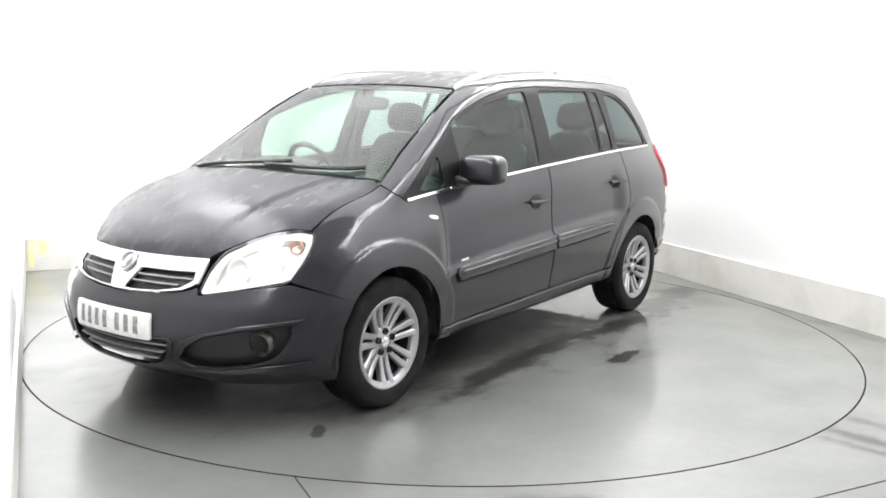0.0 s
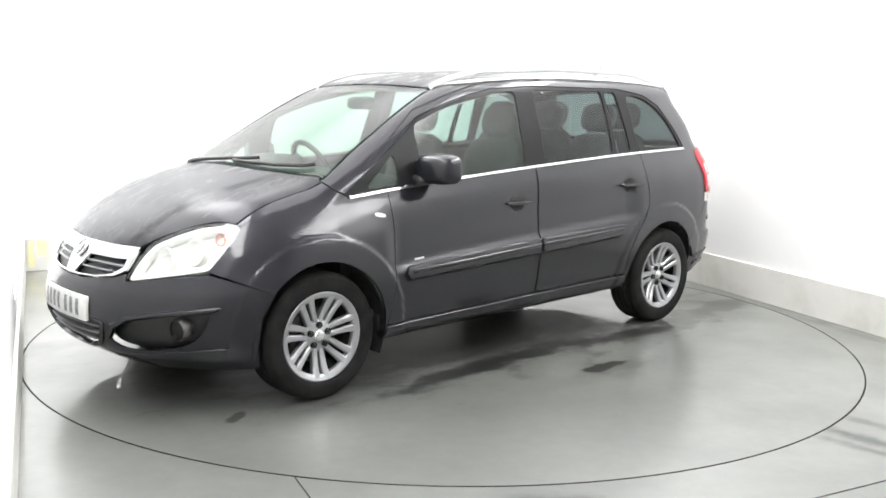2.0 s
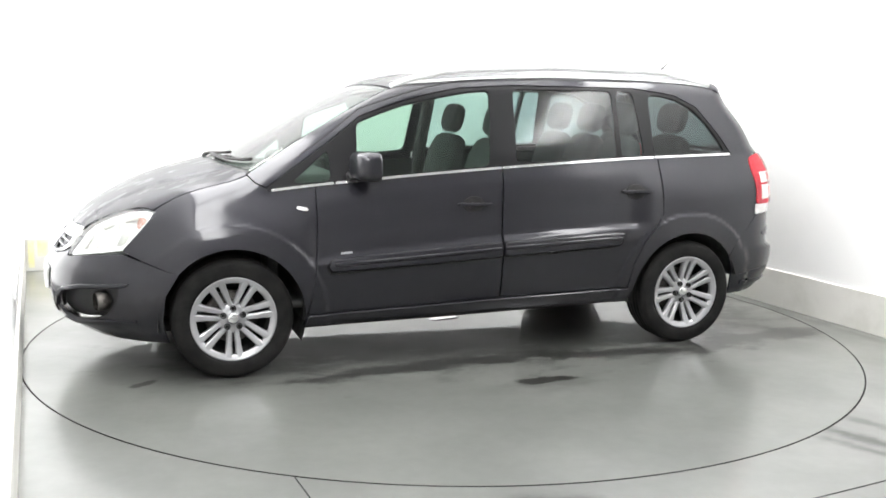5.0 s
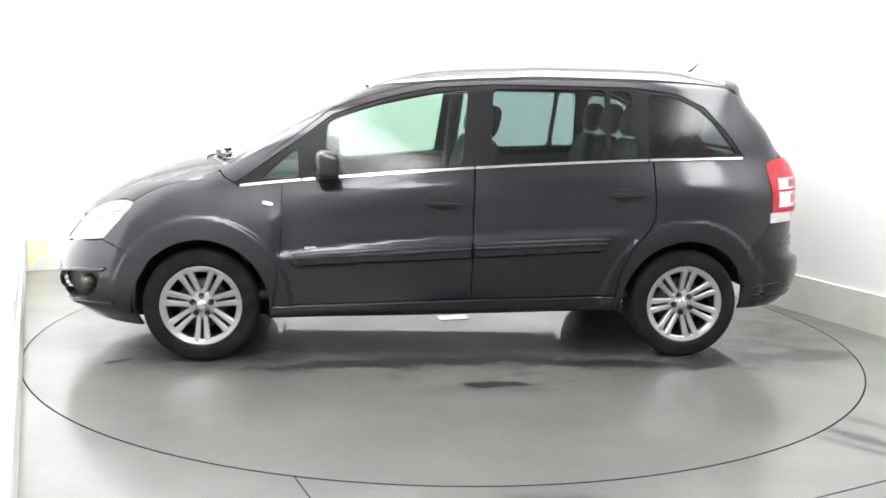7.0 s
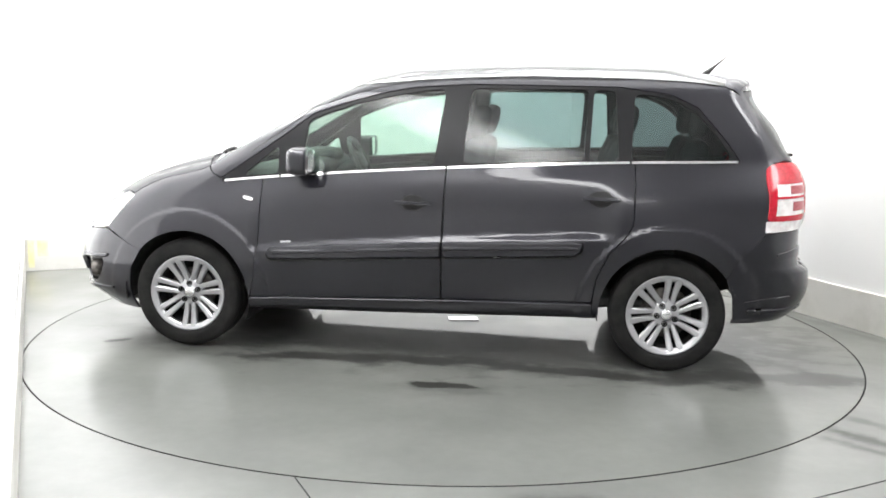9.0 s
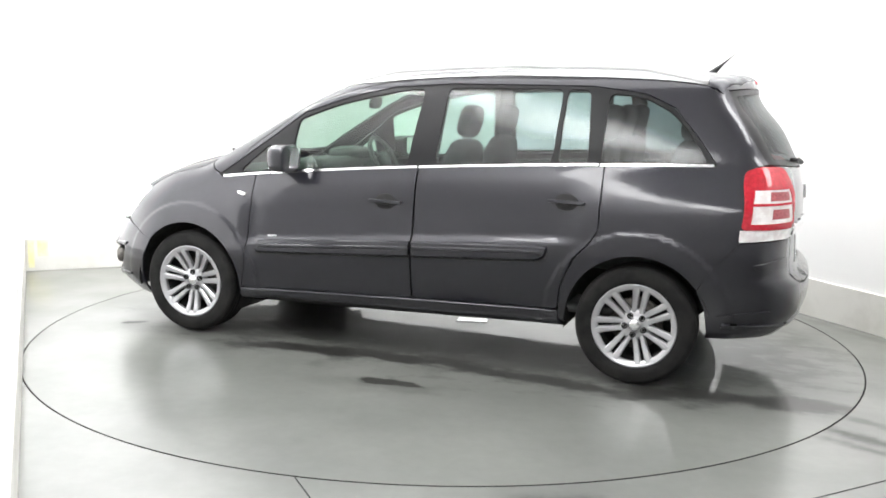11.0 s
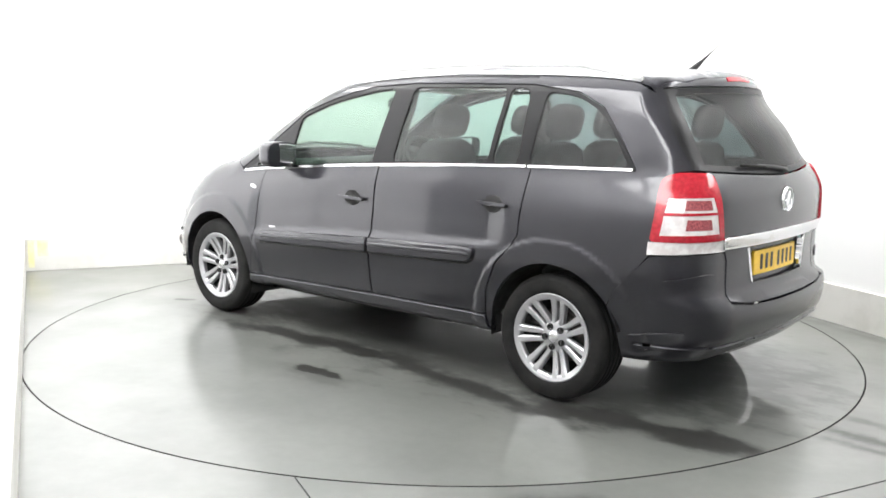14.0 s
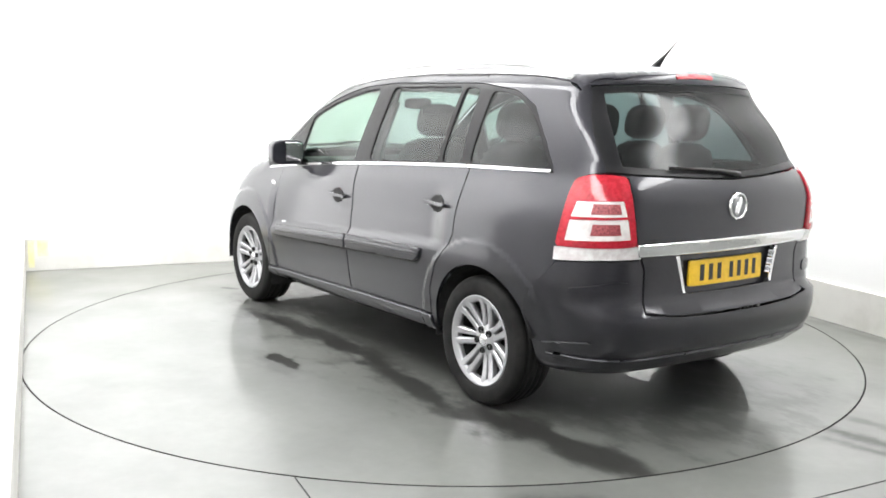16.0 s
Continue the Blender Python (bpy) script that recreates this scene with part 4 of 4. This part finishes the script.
    # tail lamps
    for s in (1, -1):
        outer = deg([(a * s, z) for a, z in ((48.4, 1.118), (44.9, 1.139), (40, 1.139), (36, 1.131), (35.1, 1.034), (33.7, 0.847), (52.25, 0.838), (51.3, 0.93), (50.6, 0.995), (49.8, 1.06))])
        w1 = deg([(a * s, z) for a, z in ((47.6, 1.028), (37.2, 1.036), (36.3, 0.974), (48.8, 0.966))])
        w2 = deg([(a * s, z) for a, z in ((49.0, 0.953), (36.2, 0.962), (35.4, 0.878), (49.9, 0.868))])
        w3 = deg([(a * s, z) for a, z in ((52.3, 0.836), (33.5, 0.845), (32.4, 0.792), (42, 0.792), (52.5, 0.780))])
        lamp = panel("tail_lamp", rounded(outer, 0.025), rear_chart, RED, car, "tall red and white tail lamp", holes=[w1, w2], lift=0.010, thick=0.05, gap=0.001, size=0.02)
        for w, lab in ((w1, "clear band of the tail lamp"), (w2, "clear band of the tail lamp"), (w3, "white foot of the tail lamp")):
            panel("clear_lens", w, rear_chart, WHITE_LENS, lamp, lab, lift=0.008 if w is w3 else 0.006, thick=0.03, gap=-0.001, size=0.02)
        for z0, z1 in ((0.980, 1.022), (0.893, 0.940)):
            panel("red_reflector", deg([(44.3 * s, z0), (37.6 * s, z0 + 0.004), (38.0 * s, z1 + 0.002), (43.8 * s, z1)]), rear_chart, DULL_RED, lamp, lift=0.008, gap=0, size=0.015)


def make_wheel(car, x, y, side, spin=0.0):
    """An alloy wheel with seven pairs of spokes; y is its middle plane."""
    m = Matrix.Translation((x, y, WHEEL_Z)) @ (Matrix.Identity(4) if side > 0 else Matrix.Rotation(math.pi, 4, "Z")) @ Matrix.Rotation(radians(spin), 4, "Y")
    if not WHEEL:
        tyre = [(0.206, -0.098), (0.222, -0.103), (0.262, -0.110), (0.290, -0.106), (0.304, -0.094), (0.310, -0.078)]
        for gy in (-0.05, -0.018, 0.018, 0.05):
            tyre += [(0.312, gy - 0.006), (0.305, gy - 0.004), (0.305, gy + 0.004), (0.312, gy + 0.006)]
        tyre += [(0.310, 0.078), (0.304, 0.094), (0.290, 0.106), (0.284, 0.1075), (0.262, 0.110), (0.240, 0.108), (0.224, 0.103), (0.216, 0.094)]
        WHEEL["tyre"] = mesh_of("tyre", lathe(tyre, 64), RUBBER)
        WHEEL["rim"] = mesh_of("rim", lathe([(0.190, 0.060), (0.186, 0.082), (0.189, 0.090), (0.200, 0.094), (0.210, 0.099), (0.217, 0.103), (0.220, 0.099), (0.218, 0.090)], 64), SILVER)
        WHEEL["hub"] = mesh_of("hub", lathe([(0.0, 0.075), (0.030, 0.074), (0.033, 0.068), (0.052, 0.066), (0.074, 0.062), (0.082, 0.052), (0.080, 0.03), (0.06, 0.01)], 40), SILVER)
        WHEEL["centre_cap"] = mesh_of("centre_cap", lathe([(0.0, 0.081), (0.020, 0.080), (0.027, 0.077), (0.029, 0.072)], 28), CHROME)
        WHEEL["brake_disc"] = mesh_of("brake_disc", lathe([(0.05, 0.01), (0.135, 0.01), (0.138, 0.005), (0.138, -0.012), (0.05, -0.014)], 40), IRON)
        WHEEL["barrel"] = mesh_of("barrel", lathe([(0.0, -0.06), (0.19, -0.06), (0.187, 0.0), (0.191, 0.064)], 48), SHADOW_GAP)
        bm = lathe([(0.0, 0.056), (0.008, 0.056), (0.0095, 0.050), (0.013, 0.0635), (0.0155, 0.0645), (0.016, 0.05)], 14)
        WHEEL["wheel_nut"] = mesh_of("wheel_nut", bm, SHADOW_GAP)
        # one spoke along +x, slightly off the pair's middle line
        bm = bmesh.new()
        rings = []
        for r, w, yy, off in ((0.060, 0.0130, 0.063, 0.0175), (0.10, 0.0140, 0.069, 0.0205), (0.15, 0.0158, 0.081, 0.0240), (0.18, 0.0180, 0.091, 0.0270), (0.200, 0.0215, 0.095, 0.0300)):
            rings.append([bm.verts.new((r, v, off + u)) for u, v in ((-w, yy - 0.032), (-w, yy - 0.006), (-w * 0.6, yy), (w * 0.6, yy), (w, yy - 0.006), (w, yy - 0.032))])
        for a, b in zip(rings, rings[1:]):
            for k in range(5):
                bm.faces.new((a[k], a[k + 1], b[k + 1], b[k]))
        bm.faces.new(rings[0])
        bm.faces.new(rings[-1])
        bmesh.ops.recalc_face_normals(bm, faces=bm.faces[:])
        other = bm.copy()
        for v in other.verts:
            v.co.z = -v.co.z
        bmesh.ops.recalc_face_normals(other, faces=other.faces[:])
        WHEEL["spoke"], WHEEL["spoke_b"] = mesh_of("spoke", bm, SILVER, False), mesh_of("spoke", other, SILVER, False)
    w = new("wheel", WHEEL["hub"])
    w.parent, w.matrix_basis = car, m
    tagged(w, "silver alloy wheel with seven pairs of spokes")
    for key in ("tyre", "rim", "centre_cap", "brake_disc", "barrel"):
        o = new(key, WHEEL[key])
        o.parent = w
    for k in range(7):
        for key in ("spoke", "spoke_b"):
            o = new("spoke", WHEEL[key])
            o.parent, o.matrix_basis = w, Matrix.Rotation(radians(90 + 360 / 7 * k), 4, "Y")
    for k in range(5):
        o = new("wheel_nut", WHEEL["wheel_nut"])
        a = radians(90 + 72 * k)
        o.parent, o.matrix_basis = w, Matrix.Translation((0.052 * math.cos(a), 0.012, 0.052 * math.sin(a)))


def mesh_of(name, bm, mat, smooth=True):
    me = bpy.data.meshes.new(name)
    bm.normal_update()
    bm.to_mesh(me)
    bm.free()
    if smooth:
        me.shade_smooth()
    me.materials.append(mat)
    return me


def make_under(car):
    for x in (AXLE, -AXLE):
        for s in (1, -1):
            bm = lathe([(0.372, 0.845), (0.378, 0.80), (0.378, 0.50), (0.0, 0.50)], 32, -8, 202 if x > 0 else 166)
            bm.transform(Matrix.Translation((x, 0, WHEEL_Z)) @ Matrix.Diagonal((1, s, 1, 1)))
            part("wheel_arch_liner", bm, SHADOW_GAP, car, "black wheel arch liner")
    part("underbody", block(-1.45, 1.95, -0.52, 0.52, 0.27, 0.33, 0.02), SHADOW_GAP, car, "dark underbody")
    for s in (1, -1):
        part("rocker", block(-0.985, 0.985, min(s * 0.50, s * 0.80), max(s * 0.50, s * 0.80), 0.268, 0.36, 0.01), SHADOW_GAP, car, "dark inner sill")
    part("sump_guard", block(1.0, 1.9, -0.45, 0.45, 0.17, 0.24, 0.02), SHADOW_GAP, car, "dark engine tray")
    for x in (AXLE, -AXLE):
        part("axle", tube([(x, -0.7, 0.30), (x, 0.7, 0.30)], 0.035), SHADOW_GAP, car, "dark axle beam")


def make_cabin(car):
    # inner skins keep daylight out of the panel gaps
    low = [(0.96, 0.34)] + belt_line(0.93, -1.14, -0.03) + [(-0.93, 0.34)]
    pair("door_card", low, side_chart, TRIM, (car, car), "dark grey door trim", lift=-0.05, gap=0, size=0.06)
    pair("boot_side", belt_line(-1.10, -1.84, -0.03, 6) + [(-1.80, 0.78), (-1.70, 0.68), (-1.10, 0.70)], side_chart, TRIM, (car, car), "dark boot side trim", lift=-0.05, gap=0, size=0.06)
    head = [(0.40, 0.50), (-0.3, 0.535), (-1.1, 0.54), (-1.66, 0.52), (-1.66, -0.52), (-1.1, -0.54), (-0.3, -0.535), (0.40, -0.50)]
    panel("headlining", head, top_chart, LINING, car, "pale grey headlining", lift=-0.045, gap=0, size=0.08)
    part("cabin_floor", block(-1.60, 1.15, -0.76, 0.76, 0.33, 0.38, 0.02), TRIM, car, "dark carpeted cabin floor")
    part("bulkhead", block(1.10, 1.16, -0.72, 0.72, 0.33, 0.98, 0.01), SHADOW_GAP, car)
    bm = block(0.74, 1.24, -0.74, 0.74, 0.74, 1.015, 0.06)
    for v in bm.verts:
        if v.co.z > 0.9 and v.co.x < 0.95:
            v.co.z += 0.035
        if v.co.z < 0.9 and v.co.x < 0.95:
            v.co.x += 0.12
    d = part("dashboard", bm, TRIM, car, "dark grey dashboard")
    part("binnacle", pillow(0.24, 0.36, 0.10, pose(0.86, -0.37, 1.055), 3), TRIM, d)
    bm = lathe([(0.165 + 0.016 * math.cos(a), 0.016 * math.sin(a)) for a in np.linspace(0, 2 * math.pi, 11)], 36)
    m = pose(0.60, -0.37, 1.02, 0, 0, 90) @ pose(0, 0, 0, 28)
    bm.transform(m)
    s = part("steering_wheel", bm, TRIM, car, "dark steering wheel")
    part("steering_hub", pillow(0.15, 0.05, 0.12, m, 3), TRIM, s)
    for k in (0, 1, 2):
        a = radians(-90 + 120 * k)
        part("steering_spoke", tube([m @ Vector((0.05 * math.cos(a), 0, 0.05 * math.sin(a))), m @ Vector((0.165 * math.cos(a), 0, 0.165 * math.sin(a)))], 0.014, 8), TRIM, s)
    part("steering_column", tube([(0.62, -0.37, 1.01), (0.86, -0.37, 0.90)], 0.035), TRIM, car)
    part("rear_view_mirror", pillow(0.03, 0.23, 0.075, pose(0.50, 0, 1.41, 0, -12, 8), 4), TRIM, car, "dark inside mirror")
    for x, y, w, lean in ((0.12, 0.37, 0.52, -14), (0.12, -0.37, 0.52, -14), (-0.72, 0.45, 0.42, -14), (-0.72, 0.0, 0.42, -14), (-0.72, -0.45, 0.42, -14), (-1.18, 0.33, 0.44, -10), (-1.18, -0.33, 0.44, -10)):
        up = 0.0 if x > 0 else 0.02
        seat = part("seat", pillow(0.52, w, 0.20, pose(x, y, 0.60 + up, 0, -5), 5), SEAT, car, "dark grey cloth car seat")
        m = pose(x - 0.25, y, 0.66 + up, 0, lean)
        part("backrest", pillow(0.15, w * 0.94, 0.62, m @ pose(0, 0, 0.26), 4), SEAT, seat)
        part("headrest", pillow(0.10, 0.27, 0.19, m @ pose(0.015, 0, 0.675), 3.2), SEAT, seat)
        for s in (-0.07, 0.07):
            part("headrest_post", tube([m @ Vector((0.01, s, 0.50)), m @ Vector((0.012, s, 0.62))], 0.006, 8), CHROME, seat)
    for s in (1, -1):
        part("centre_pillar_trim", tube([(-0.15, s * 0.80, 0.5), (-0.17, s * 0.74, 1.1), (-0.20, s * 0.60, 1.52)], 0.045, 10, 0.6), TRIM, car, "grey inner pillar trim")
        part("seat_belt", tube([(-0.14, s * 0.70, 0.75), (-0.16, s * 0.66, 1.20), (-0.18, s * 0.58, 1.42)], 0.022, 8, 0.1), BLACK, car, "black seat belt")


def make_fittings(car):
    for s in (1, -1):
        # roof rail
        q, n = skin([(x, 0.568 * (1 if x < 0.2 else 1 - 0.16 * (x - 0.2))) for x in np.linspace(0.44, -1.62, 40)], top_chart, 0.0)
        h = [0.004 + 0.046 * min(1, min(i, 39 - i) / 6) for i in range(40)]
        pts = [(p[0], s * p[1], p[2] + k) for p, k in zip(q, h)]
        r = part("roof_rail", tube(pts, 0.0145, 12, 1.2), RAIL, car, "bright satin silver roof rail")
        part("rail_foot", tube([(p[0], s * p[1], p[2] - 0.004) for p in q], 0.011, 6, 1.5), RAIL, r)
        # door mirror
        bm = pillow(0.17, 0.235, 0.155, None, 3.8, 28)
        for v in bm.verts:
            if v.co.x < -0.03:
                v.co.x = -0.03 - (abs(v.co.x) - 0.03) * 0.15
            v.co.x -= 0.10 * abs(v.co.y + 0.08) if v.co.y > -0.08 else 0
        bm.transform(Matrix.Translation((0.665, 0, 1.092)) @ pose(0, 0, 0))
        bm.transform(Matrix.Translation((0, 0.885, 0)))
        bm.transform(Matrix.Diagonal((1, s, 1, 1)))
        bmesh.ops.recalc_face_normals(bm, faces=bm.faces[:])
        d = part("door_mirror", bm, PAINT, car, "body-coloured door mirror")
        part("mirror_glass", pillow(0.006, 0.19, 0.12, pose(0.618, s * 0.885, 1.095, 0, 0, -4 * s), 5), CHROME, d, "mirror glass")
        part("mirror_foot", pillow(0.10, 0.14, 0.05, pose(0.70, s * 0.79, 1.035), 3), BLACK, d, "black mirror foot")
    q, n = skin([(-1.60, 0.0)], top_chart)
    a = part("aerial", tube([q[0] + np.array((0.02, 0, -0.01)), q[0] + np.array((-0.012, 0, 0.02)), q[0] + np.array((-0.04, 0, 0.045)), q[0] + np.array((-0.09, 0, 0.09)), q[0] + np.array((-0.185, 0, 0.175))], [0.022, 0.015, 0.008, 0.003, 0.0008], 8), BLACK, car, "short black roof aerial")


def make_car():
    c = thing("car", "dark grey metallic people carrier with roof rails on a turntable", "car")
    make_body(c)
    make_front(c)
    make_rear(c)
    for x, y, s, spin in ((AXLE, 0.745, 1, 0), (AXLE, -0.745, -1, 20), (-AXLE, 0.752, 1, 171), (-AXLE, -0.752, -1, 40)):
        make_wheel(c, x, y, s, spin)
    make_under(c)
    make_cabin(c)
    make_fittings(c)
    return c


WHEEL = {}
car = make_car()


# ---- what moves: the table turns, and the car with it ----
TURN = [(0, 234.27), (0.5, 232.14), (1, 228.90), (1.5, 225.43), (2, 221.84), (2.5, 218.28), (3, 214.73), (3.5, 211.21), (4, 207.61), (6.5, 189.80), (7, 186.41), (7.5, 182.99), (8, 179.59),
        (8.5, 176.24), (9, 172.88), (11.5, 156.34), (12, 152.90), (12.5, 149.47), (13, 145.98), (13.5, 142.51), (14, 139.07), (14.5, 135.71), (15, 132.25), (15.5, 128.76), (16, 125.16)]


def motions():
    walk(turntable, [(t, pose(0, 0, 0, 0, 0, a)) for t, a in TURN])
    walk(car, [(t, pose(0, 0, 0, 0, 0, a) @ Matrix.Translation((*OFF, 0))) for t, a in TURN])


motions()
